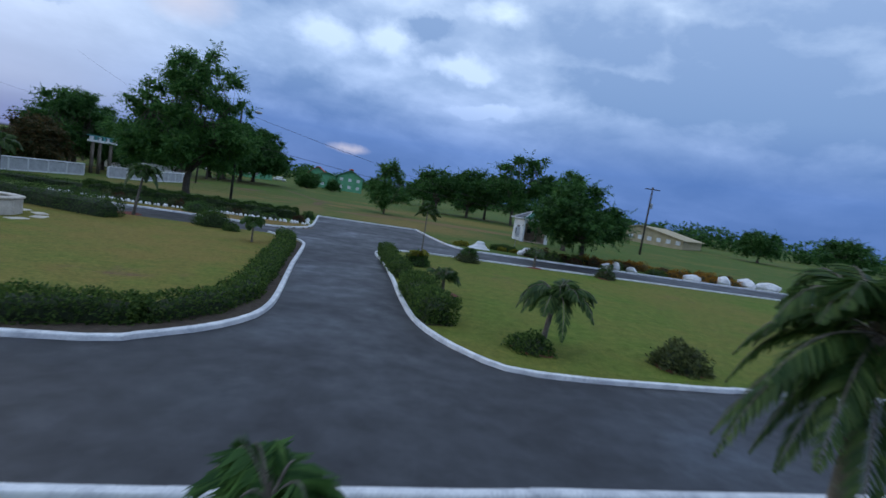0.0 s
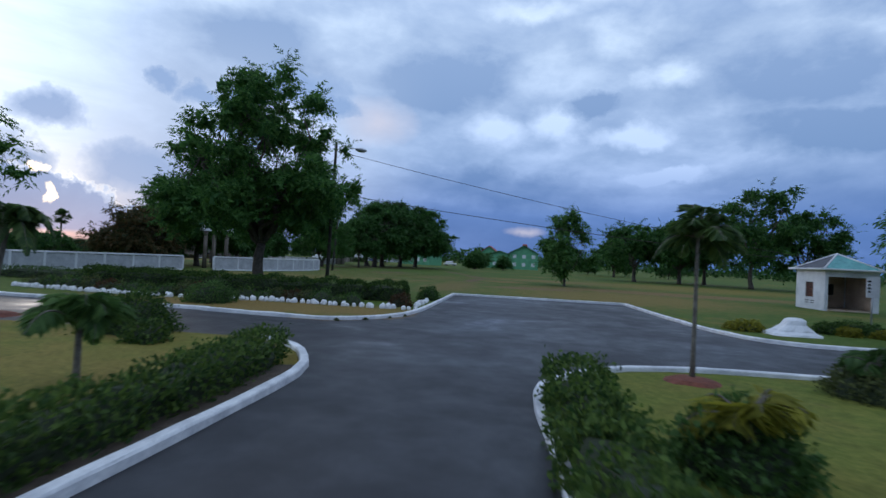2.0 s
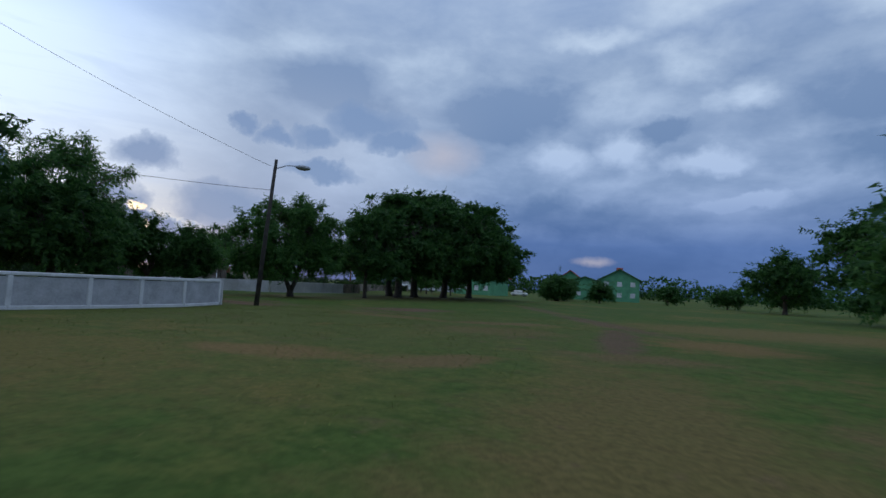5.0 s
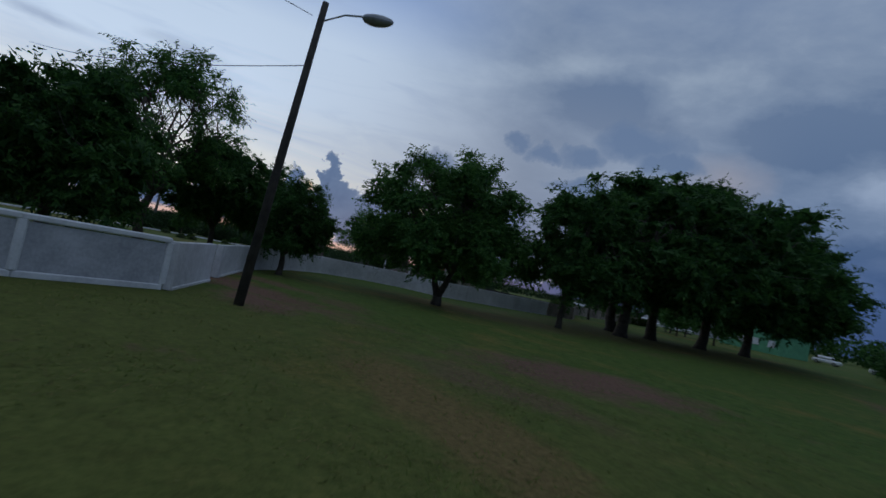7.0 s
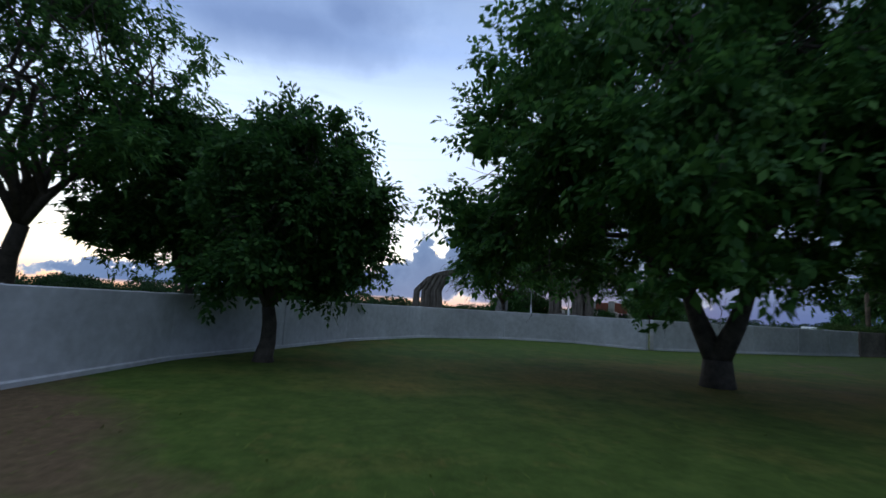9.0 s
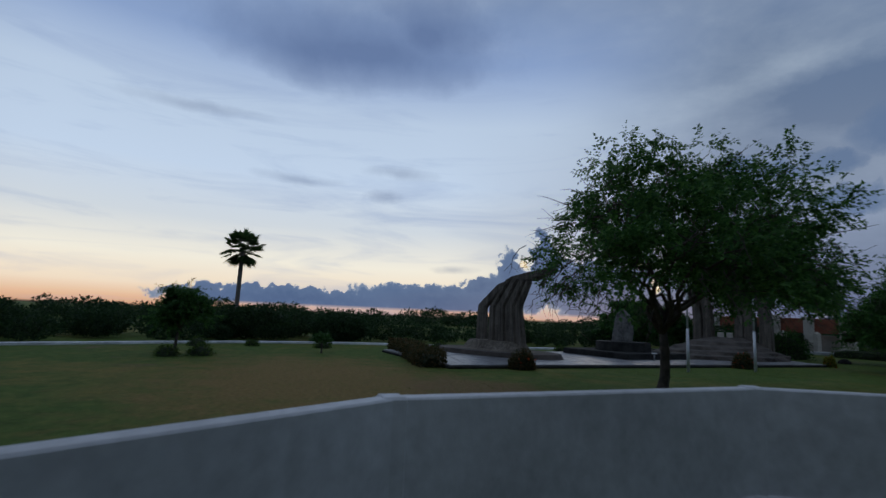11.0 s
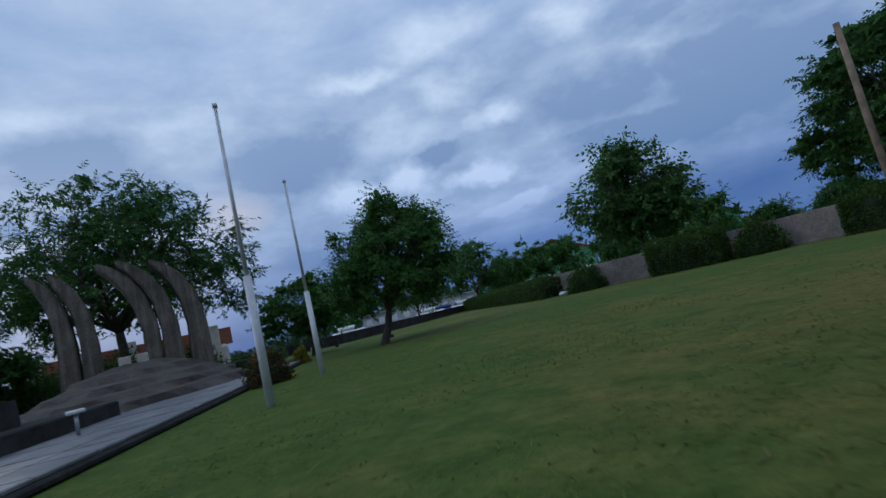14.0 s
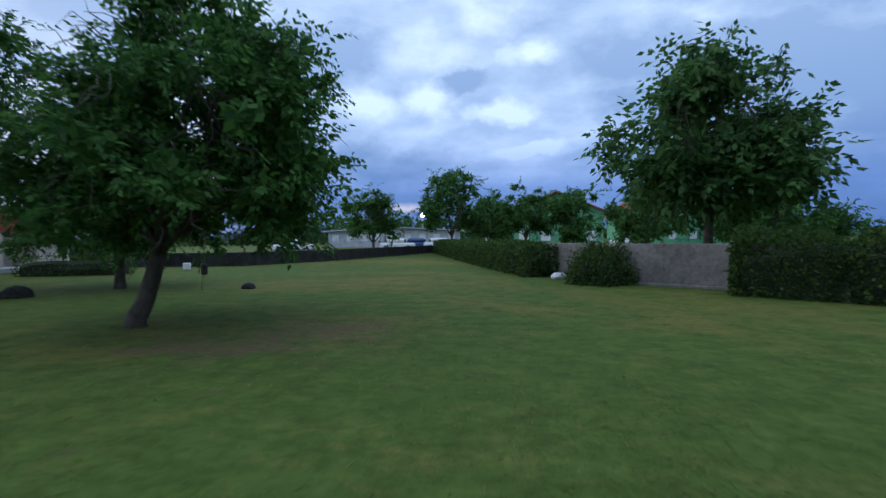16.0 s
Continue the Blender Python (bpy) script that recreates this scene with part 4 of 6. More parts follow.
def plain_wall(name, points, height=1.25, thick=0.18, label="pale rendered garden wall with rain stains", mat=None, step=3.0):
    root = thing(name, points[0][0], points[0][1], 0, 0, label, "wall", "", "structure")
    ox, oy = points[0]
    for (x0, y0), (x1, y1) in zip(points, points[1:]):
        run = math.hypot(x1 - x0, y1 - y0)
        n = max(1, round(run / step))
        an = math.degrees(math.atan2(y1 - y0, x1 - x0))
        for i in range(n):
            l = run / n
            cx, cy = x0 + (x1 - x0) * (i + 0.5) / n - ox, y0 + (y1 - y0) * (i + 0.5) / n - oy
            at = pose(cx, cy, 0, 0, 0, an)
            part("bay", box(l + 0.03, thick, height + 0.02, 0, 0, -0.05, 0.015), mat or WALL_RENDER, root, "", at)
            part("footing", box(l + 0.03, thick + 0.08, 0.1, 0, 0, -0.02, 0.02), mat or WALL_RENDER, root, "", at)
            part("pilaster", box(0.2, thick + 0.05, height - 0.02, -l / 2, 0, 0, 0.02), mat or WALL_RENDER, root, "", at)
    return root


panel_wall("wall_drive", [(-42.5, 34), (-41, 41), (-40.3, 48), (-39.8, 54), (-39.2, 60.6)])
panel_wall("wall_lawn", [(-38.3, 63.2), (-36.8, 67.6), (-36.7, 72.6), (-37.1, 76.8), (-38.25, 79.55)])
plain_wall("wall_gate", [(-38.3, 79.7), (-41.95, 81.2)], 1.25)
plain_wall("wall_bay", [(-43.5, 81.7), (-50.2, 84.3), (-56.0, 88.2), (-59.0, 91.4), (-60.1, 95.4), (-59.2, 98.4), (-56.5, 99.9)], 1.2)
plain_wall("wall_garden", [(-56.5, 100.2), (-56.6, 108.0), (-57.1, 112.5)], 1.2)
plain_wall("wall_orchard", [(-57.1, 112.7), (-57.6, 116.5), (-60.3, 119.9), (-64.5, 122.6), (-66.9, 124.4), (-68.7, 127.6), (-72.5, 142), (-77.2, 160)], 1.2, label="grey-brown rain-stained garden wall", mat=OLD_RENDER)

# ---- drive: lawns, hedges, palms ----
hedge([(-30, 10.6), (-20, 13.1), (-8.8, 15.9), (-6.6, 17.1)], 1.0, 0.62, 11, "clipped green hedge with yellowing tips behind the kerb", dens=950, leaf=0.105, round_=0.6, wobble=0.09)
hedge([(-6.3, 17.3), (-5.5, 18.9), (-5.4, 20.8), (-6.0, 23.9), (-6.9, 27.8), (-7.7, 31.7), (-8.45, 34.3), (-9.0, 35.4)], 0.8, 0.56, 12, "clipped green hedge along the drive kerb", dens=950, leaf=0.1, round_=0.7, wobble=0.16)
hedge([(0.55, 21.3), (-0.2, 24.1), (-0.62, 26.4)], 1.15, 0.8, 13, "clipped olive-green hedge along the drive kerb", dens=950, leaf=0.105, round_=0.6, wobble=0.09)
hedge([(-1.28, 28.5), (-1.82, 30.6), (-2.35, 32.6)], 0.82, 0.66, 17, "clipped olive-green hedge along the drive kerb", dens=950, leaf=0.1, round_=0.7, wobble=0.16)
hedge([(-2.5, 33.2), (-2.88, 35.2)], 0.82, 0.72, 10, "short rounded end of the clipped kerb hedge", dens=950, leaf=0.1, round_=0.7, wobble=0.14)
hedge([(-27.2, 44.6), (-21.3, 46.2), (-16.8, 48.0), (-12.7, 49.8)], 1.5, 0.85, 14, "broad dark hedge behind a row of white stones", THICK_LEAF, dens=950, leaf=0.105, wobble=0.1)
hedge([(-36, 32.2), (-28, 33.9), (-23, 33.7), (-17.6, 32.9)], 1.7, 1.05, 15, "tall rounded dark hedge beside the fountain", THICK_LEAF, dens=420, round_=0.6)
hedge([(-34, 44.5), (-26.5, 46.4)], 1.5, 0.55, 16, "low dark hedge on the far lawn", THICK_LEAF, dens=400)
clump(-12.0, 51.4, 0.6, 0.75, 18, "bright green bush at the hedge's end", LEAF_BRIGHT, 1400, 0.11)
clump(-11.6, 47.2, 0.55, 0.6, 19, "purple-brown bush beside white stones", LEAF_RED, 900, 0.1)

palm(-17.9, 35.3, 2.35, 1.75, 21, "young palm with a dark crown over a mulch ring", 15, girth=0.075, lean=(0.3, 0.15), blade=0.045, leaflets=40, width=0.5, droop=1.35, rise=0.5, up=1.45)
palm(-31.2, 41.2, 2.7, 1.9, 22, "young palm beside the cross drive", 15, girth=0.085, blade=0.05, leaflets=38, width=0.5, droop=1.2, up=1.4)
palm(-9.6, 32.1, 0.95, 1.15, 23, "small leafy palm on the dry lawn", 15, girth=0.05, mat=LEAF_BRIGHT, blade=0.03, leaflets=30, droop=1.1)
palm(-0.95, 38.2, 2.85, 1.15, 24, "slender young palm with a full dark crown", 18, girth=0.042, droop=0.8, rise=0.0, up=1.5, leaflets=36, blade=0.02)
palm(0.6, 26.3, 0.65, 1.05, 25, "small palm in a ring of red mulch", 14, girth=0.08, blade=0.02)
palm(3.75, 20.7, 1.55, 1.6, 36, "stocky palm with arching fronds over the lawn", 19, lean=(0.2, 0.1), girth=0.085, leaflets=46, width=0.5, droop=1.0, up=1.25, rise=0.3, blade=0.02)
palm(-0.9, 33.2, 0.6, 0.8, 55, "small yellow-green palm sprouting from a shrub", 9, girth=0.06, mat=LEAF_GOLD, blade=0.024)
palm(2.1, 38.6, 0.6, 0.75, 56, "small palm sprouting from an olive shrub", 9, girth=0.06, mat=LEAF_BRIGHT, blade=0.024)
palm(6.9, 41.2, 1.0, 1.1, 27, "young palm in a mulch ring by the kerb", 10)
palm(12.0, 41.4, 0.6, 1.0, 28, "young palm in a mulch ring by the kerb", 9)
palm(5.35, 11.3, 3.25, 1.75, 29, "full dark palm beside the near kerb", 46, girth=0.11, leaflets=50, width=0.42, droop=0.8, rise=-0.8, blade=0.015)
palm(-0.7, 9.4, 1.4, 0.85, 30, "young palm with fresh fronds by the near kerb", 11, mat=LEAF_BROAD, leaflets=34, blade=0.026)
clump(-13.5, 36.0, 1.1, 1.05, 31, "round dark shrub at the lawn's edge", THICK_LEAF, 3600, 0.1)
clump(-17.7, 42.6, 1.0, 0.85, 38, "rounded green bush growing over the white stones", LEAF_BRIGHT, 2600, 0.1)
clump(-12.0, 35.2, 0.5, 0.5, 32, "small dark shrub on the dry lawn", count=700)
clump(-0.95, 33.35, 0.78, 0.8, 33, "leafy yellow-green shrub beside the hedge", LEAF_BRIGHT, 2200, 0.11)
clump(2.1, 38.6, 0.85, 0.7, 34, "olive shrub in the corner of the lawn", OLIVE_LEAF, 2000, 0.1)
clump(3.3, 20.0, 0.72, 0.55, 35, "dark low shrub at a palm's foot", count=1300)
clump(7.9, 20.6, 0.9, 0.8, 36, "grey-green spiky shrub on the lawn", OLIVE_LEAF, 1500, 0.16)
clump(12.1, 41.5, 0.8, 0.6, 37, "olive shrub by the far kerb", OLIVE_LEAF, 900)


def mulch_ring(x, y, r, seed):
    rng = np.random.default_rng(seed)
    verts, faces = [(0, 0, 0.12)], []
    for ring, (f, z) in enumerate(((0.6, 0.09), (1.0, 0.0))):
        for i in range(14):
            a = 2 * math.pi * i / 14
            q = r * f * (1 + rng.normal(0, 0.07))
            verts.append((math.cos(a) * q, math.sin(a) * q, z + 0.004))
    for i in range(14):
        j = (i + 1) % 14
        faces += [(0, 1 + i, 1 + j), (1 + i, 15 + i, 15 + j, 1 + j)]
    ob = put("mulch_ring", mesh_of("mulch_ring", verts, faces, MULCH), None, pose(x, y, 0))
    return tagged(ob, "loose red mulch heaped in a ring", "mulch", "mulch rings")


for i, (mx, my, mr) in enumerate(((-18.3, 35.6, 0.7), (-0.95, 38.1, 0.6), (0.6, 26.3, 0.8), (3.4, 20.1, 0.75), (6.9, 41.2, 0.7), (12.0, 41.4, 0.7), (7.9, 20.6, 0.9))):
    mulch_ring(mx, my, mr, i)


def stone_mesh(seed, mat):
    rng = np.random.default_rng(seed)
    bm = bmesh.new()
    bmesh.ops.create_icosphere(bm, subdivisions=2, radius=1.0)
    f = rng.uniform(0.7, 1.2, 3)
    for v in bm.verts:
        n = noise.noise(v.co * 1.7 + Vector((seed, 0, 0)))
        v.co = v.co * (1 + 0.28 * n)
        v.co.z = max(v.co.z, -0.55)
    me = bpy.data.meshes.new("border_stone")
    bm.to_mesh(me)
    bm.free()
    me.materials.append(mat)
    return me


STONES = [stone_mesh(i, WHITE_STONE) for i in range(7)]
rng = np.random.default_rng(5)
row = smooth_line([(-27.5, 41.3), (-22, 42.2), (-19, 43.4), (-16.0, 44.8), (-13.7, 45.3), (-11.4, 46.0), (-10.6, 46.3)], 0.25) + smooth_line([(-11.0, 47.3), (-11.5, 49.5), (-12.0, 51.2)], 0.26)
for i, p in enumerate(row):
    s = rng.uniform(0.085, 0.135)
    ob = put("border_stone", STONES[i % 7], None, pose(p[0] + rng.normal(0, 0.05), p[1] + rng.normal(0, 0.05), s * 0.45, 0, 0, rng.uniform(0, 360)))
    ob.scale = (s * rng.uniform(0.95, 1.25), s, s * rng.uniform(1.05, 1.4))
    tagged(ob, "rounded whitewashed border stone on bare soil", "stone", "white border stones")
for i in range(22):
    p = row[int(i * 2.6) + 4]
    clump(p[0] - 0.2, p[1] + 0.6, 0.45 + 0.28 * rng.random(), 0.42 + 0.3 * rng.random(), 60 + i, "small mixed bedding shrub behind white stones", (OLIVE_LEAF, LEAF_BRIGHT, HEDGE_LEAF, LEAF_BRIGHT, OLIVE_LEAF, LEAF_RED)[i % 6], 420, 0.11, group="bedding shrubs")

def sand_smear(line, seed, reach=0.35):
    """Sand washed off the verge, lying in a ragged tongue on the asphalt beside the kerb."""
    rng = np.random.default_rng(seed)
    pts = np.array(smooth_line(line, 0.12))
    w = np.gradient(pts, axis=0)
    w /= np.linalg.norm(w, axis=1, keepdims=True)
    n = np.stack([w[:, 1], -w[:, 0]], -1)
    verts, faces = [], []
    for i, (q, v) in enumerate(zip(pts, n)):
        s = i / (len(pts) - 1)
        d = reach * (0.35 + 0.65 * abs(math.sin(i * 0.37 + seed) * math.sin(i * 0.113 + 1))) * min(1.0, 6 * s, 6 * (1 - s)) * rng.uniform(0.6, 1.15) + 0.01
        verts += [(*q, 0.011), (*(q + v * d), 0.011)]
        if i:
            k = 2 * i
            faces.append((k - 2, k - 1, k + 1, k))
    ob = put("sand_smear", mesh_of("sand_smear", verts, faces, SAND))
    return tagged(ob, "brown sand washed onto the asphalt along the kerb", "sand", "sand smears")


SAND = speckled("brown_washed_sand", (0.075, 0.055, 0.035), (0.21, 0.155, 0.10), 3, 30, 0.95, 0.01)
sand_smear([(-12.6, 40.7), (-11.05, 41.2), (-10.3, 42.22)], 1, 0.3)
sand_smear([(-10.3, 42.22), (-9.9, 43.5), (-9.9, 44.3), (-10.02, 45.3)], 2, 0.5)
for i, (gx, gy) in enumerate(((-11.0, 41.18), (-10.4, 42.0), (-10.02, 43.0), (-9.87, 43.9))):
    clump(gx, gy, 0.09, 0.07, 90 + i, "weed tuft growing out of the kerb joint", OLIVE_LEAF, 60, 0.08, name="weed_tuft", group="kerb weeds")

# ---- trees round the drive ----
tree(-23.5, 52.1, 13.9, 6.4, "tall spreading tree with thick dark foliage", 101, 0.18, 0.32, 90000, 0.22, 14, 9, 0.22, 0.8, low=0.6, dome=0.38, taper=0.22, off=(-0.3, -0.1))
tree(-44.5, 60.5, 5.4, 3.6, "broad tree with russet flowering patches behind the wall", 102, 0.2, 0.22, 20000, 0.26, 9, 6, 0.36, mat=RUSSET_GREEN, low=0.7, dome=0.42)
tree(-49.5, 46.5, 15.0, 7.5, "tall airy tree beyond the garden wall", 103, 0.3, 0.3, 22000, 0.30, 8, 5, 0.25, 0.55, low=0.5)
tree(-52, 40, 3.2, 4.0, "dark tree beyond the garden wall", 104, 0.2, 0.2, 12000, 0.3, 8, 5, 0.35, mat=LEAF_DARK, low=0.6, dome=0.4)
tree(-50.0, 66.0, 3.4, 3.8, "dark tree crowding behind the garden wall", 109, 0.15, 0.2, 16000, 0.26, 9, 6, 0.34, 0.8, low=0.85, mat=LEAF_DARK, dome=0.4)
tree(-53.0, 57.0, 2.7, 3.6, "dark tree crowding behind the garden wall", 110, 0.15, 0.2, 14000, 0.26, 9, 6, 0.34, 0.8, low=0.85, mat=LEAF_DARK, dome=0.4)
tree(-9.0, 80.5, 8.0, 3.6, "upright leafy tree alone on the field", 105, 0.12, 0.13, 17000, 0.24, 8, 6, 0.27, 0.9, low=0.9, dome=0.42, taper=0.25)
tree(12.7, 51.2, 7.0, 4.9, "wide low tree beside the guard hut", 106, 0.26, 0.2, 26000, 0.24, 10, 7, 0.3, 0.6, mat=LEAF_DARK, low=0.5, dome=0.42, off=(-1.0, -0.3))
tree(14.0, 64, 9.6, 3.0, "tall tree behind the guard hut", 107, 0.25, 0.22, 12000, 0.28, 7, 5, 0.32, low=0.4)
for i, (tx, ty, th, tr_) in enumerate(((-2.5, 118, 10, 6.5), (4.5, 120, 10.5, 7.5), (14, 115, 16.5, 8.5), (22, 118, 12.5, 6.0), (9, 127, 11, 7), (78, 132, 7.5, 7), (-7, 150, 8.5, 6.5), (96, 128, 8.5, 8))):
    tree(tx, ty, th, tr_, "dark rounded tree at the edge of the field", 120 + i, 0.22, 0.3, 11000, 0.40, 8, 5, 0.32, 0.7, mat=LEAF_DARK, low=0.5)

# ---- trees of the field and round the garden wall ----
tree(-47.6, 94.0, 9.0, 5.3, "mango-like tree with hanging pods and a forked trunk", 140, 0.16, 0.24, 80000, 0.18, 15, 10, 0.18, 0.9, low=0.78, tips=140, hang=40, mat=LEAF, off=(0.0, -0.4), forked=True, dome=0.38, taper=0.05, near=True)
tree(-50.2, 85.9, 5.1, 1.95, "compact dark tree inside the wall's corner", 141, 0.2, 0.15, 32000, 0.15, 12, 8, 0.24, 0.9, low=0.4, dome=0.42, tips=70, mat=LEAF_DARK, off=(0.1, 0.35), near=True)
tree(-55.3, 79.8, 11.0, 4.7, "tall airy tree with twisted limbs beyond the wall", 142, 0.24, 0.24, 46000, 0.19, 13, 9, 0.19, 0.7, lean=(0.04, 0.03), open_=1.0, tips=30, low=0.25, dome=0.45, off=(-0.1, -0.2))
tree(-57.1, 83.5, 7.2, 3.9, "open-crowned tree beyond the wall", 143, 0.22, 0.17, 28000, 0.2, 11, 8, 0.21, 0.8, low=0.5, mat=LEAF_DARK)
tree(-55.4, 86.3, 5.8, 2.7, "dark leafy tree close behind the wall's corner", 149, 0.2, 0.14, 18000, 0.2, 9, 6, 0.26, 0.8, low=0.6, mat=LEAF_DARK)
tree(-47.9, 76.3, 6.8, 4.2, "dense dark tree hanging over the garden wall", 144, 0.22, 0.24, 46000, 0.22, 13, 9, 0.23, 0.8, low=0.62, dome=0.4, mat=LEAF_DARK, off=(-0.3, -0.2))
tree(-46.5, 69.0, 10.2, 5.6, "dense flowering tree behind the garden wall", 145, 0.22, 0.26, 40000, 0.26, 12, 8, 0.26, 0.75, low=0.6, dome=0.4, mat=LEAF_DARK)
for i, (tx, ty, th, tr_, ox, oy) in enumerate(((-47.0, 109.8, 12.6, 7.6, 0.8, -0.5), (-50.6, 113.4, 13.0, 8.6, 3.5, 1.0), (-48.8, 116.2, 13.2, 9.2, 3.5, 1.0), (-47.5, 121.5, 12.2, 8.5, 3.0, 1.5), (-47.6, 129.5, 13.0, 7.4, 1.7, 0.0), (-40, 149, 3.9, 2.8, 0, 0))):
    tree(tx, ty, th, tr_, "great spreading shade tree with a layered crown", 150 + i, 0.24, 0.4, 42000, 0.30, 15, 10, 0.2, 0.5, low=0.55, mat=LEAF_DARK, off=(ox, oy), dome=0.34)
tree(-45.6, 101.8, 9.8, 4.4, "dark tree filling the gap beside the shade trees", 148, 0.22, 0.17, 32000, 0.24, 11, 8, 0.24, 0.8, low=0.6, mat=LEAF_DARK, dome=0.36, taper=0.2, off=(0.4, 0.3))
for i, (tx, ty, th, tr_) in enumerate(((-42, 160, 4, 2.8), (-45, 168, 5, 3.4), (-24, 170, 3.6, 3), (-14, 165, 3.4, 3.2), (-33, 150, 3.2, 2.3), (-5, 172, 4.5, 3.6), (5, 160, 4.2, 3.4))):
    tree(tx, ty, th, tr_, "small round tree far across the field", 160 + i, 0.15, 0.16, 3600, 0.4, 6, 4, 0.38, 0.8, low=0.5, mat=LEAF_DARK)

# ---- monument garden ----
feathery = tree(-66.7, 98.4, 6.2, 4.0, "feathery tree with a bare slender trunk and hanging twigs", 170, 0.27, 0.125, 49000, 0.115, 12, 10, 0.17, 0.8, open_=0.7, hang=90, tips=160, lean=(0.02, 0.03), low=0.1, off=(1.0, -0.4), taper=0.12, dome=0.42, near=True)
rng = np.random.default_rng(880)
runs, start = [], np.array([-0.3, 0.1, 1.9])
for ex, ey, ez in ((-2.2, 0.72, 1.95), (-2.5, 0.8, 1.78), (-2.1, 0.66, 1.62), (-2.35, 0.5, 1.85), (-1.9, 0.9, 1.75)):
    end = np.array([ex, ey, ez])
    mid = [start + (end - start) * f + rng.normal(0, 0.07, 3) + (0, 0, 0.4 * math.sin(math.pi * f)) for f in (0.15, 0.3, 0.45, 0.6, 0.72, 0.86)]
    runs.append(([start, *mid, end], [0.016, 0.013, 0.011, 0.009, 0.007, 0.005, 0.004, 0.002]))
    for m in mid[2:] + [end]:
        for _ in range(4):
            tip = m + rng.normal(0, 0.13, 3) + (-0.08, 0.03, -0.06)
            runs.append(([m, m * 0.6 + tip * 0.4 + rng.normal(0, 0.025, 3), tip * 0.7 + m * 0.3 + rng.normal(0, 0.02, 3), tip], [0.0035, 0.003, 0.0025, 0.0015]))
put("dead_bough", tubes("dead_bough", runs, BARK, 5), feathery, None, "bare dry twigs")
tree(-76.2, 116.5, 5.6, 2.85, "round-headed lawn tree with a leaning trunk", 171, 0.21, 0.14, 33000, 0.14, 12, 8, 0.22, 0.9, low=0.55, tips=140, hang=10, lean=(0.32, 0.05), off=(-0.2, 0.0), dome=0.44, taper=0.05, near=True, open_=0.45)
tree(-63.9, 126.6, 7.6, 3.5, "large-leaved tree behind the boundary hedge", 172, 0.28, 0.15, 15000, 0.34, 9, 6, 0.2, 0.85, tips=6, low=0.3, dome=0.42, taper=0.12, near=True, open_=0.5, mat=LEAF_BROAD)
tree(-88.5, 118.5, 10.2, 5.9, "dark spreading tree behind the concrete fins", 173, 0.3, 0.22, 54000, 0.21, 15, 9, 0.19, 0.65, tips=30, low=0.5, dome=0.44, open_=0.7, mat=LEAF_DARK, off=(0.4, 0.3))
tree(-90.5, 111.8, 3.9, 3.5, "leafy tree behind the concrete fins", 174, 0.2, 0.18, 26000, 0.18, 10, 7, 0.28, 0.7, low=0.75, mat=LEAF_DARK)
for bx, by, br, bh, sd in ((-86.2, 119.8, 1.4, 1.9, 411), (-88.3, 117.9, 1.7, 2.1, 412), (-90.2, 115.6, 1.6, 2.0, 413)):
    clump(bx, by, br, bh, sd, "dark leafy shrub growing behind the concrete fins", LEAF_DARK, 2600, 0.16, group="shrubs behind the fins")
tree(-81.5, 122.5, 4.4, 2.7, "broad low tree beyond the lawn tree", 176, 0.22, 0.14, 12000, 0.18, 8, 6, 0.28, 0.6, low=0.4, dome=0.42)
tree(-76.2, 84.1, 2.7, 1.25, "small dark tree between two clipped bushes", 177, 0.34, 0.06, 9000, 0.13, 8, 5, 0.3, 0.8, low=0.15, mat=LEAF_DARK, lean=(0.05, 0.08))
tree(-78.7, 89.4, 0.85, 0.5, "small clipped tree with a mushroom head", 178, 0.4, 0.04, 3600, 0.06, 6, 5, 0.45, 0.6, mat=LEAF_DARK, low=0.1)


def fan_palm(x, y, h, label):
    """A tall bare stem under a ball of fan leaves, with dead ones hanging below."""
    rng = np.random.default_rng(175)
    root = thing("fan_palm", x, y, 0, 0, label, "palm")
    put("trunk", tubes("trunk", [([(0, 0, -0.1), (0.05, 0, h * 0.4), (0.0, 0.05, h)], [0.2, 0.15, 0.14])], PALM_BARK, 9), root)
    q, runs = [], []
    top = np.array([0.0, 0.05, h])
    for i in range(60):
        az, el = i * 2.4 + rng.uniform(-0.2, 0.2), rng.uniform(-1.1, 1.45)
        d = np.array([math.cos(az) * math.cos(el), math.sin(az) * math.cos(el), math.sin(el)])
        base = top + d * rng.uniform(0.65, 1.05) * (1.0 if el > -0.6 else 0.7)
        runs.append(([top, (top + base) / 2 + (0, 0, 0.04), base], [0.022, 0.016, 0.012]))
        side = np.cross(d, (0, 0, 1.0))
        side /= np.linalg.norm(side) + 1e-9
        for a in np.linspace(-1.25, 1.25, 13):
            w = d * math.cos(a) + side * math.sin(a) + np.array([0, 0, -0.12 * abs(a)])
            l = rng.uniform(0.55, 0.8)
            b = np.cross(w, np.cross(side, d)) * 0.06
            q.append([base, base + w * l * 0.55 + b, base + w * l + (0, 0, -0.1), base + w * l * 0.55 - b])
    put("leaves", quads_mesh("leaves", np.array(q), PALM_LEAF), root)
    put("leaf_stalks", tubes("leaf_stalks", runs, PALM_BARK, 4), root)


fan_palm(-90.8, 82.8, 5.75, "lone tall fan palm against the evening sky")

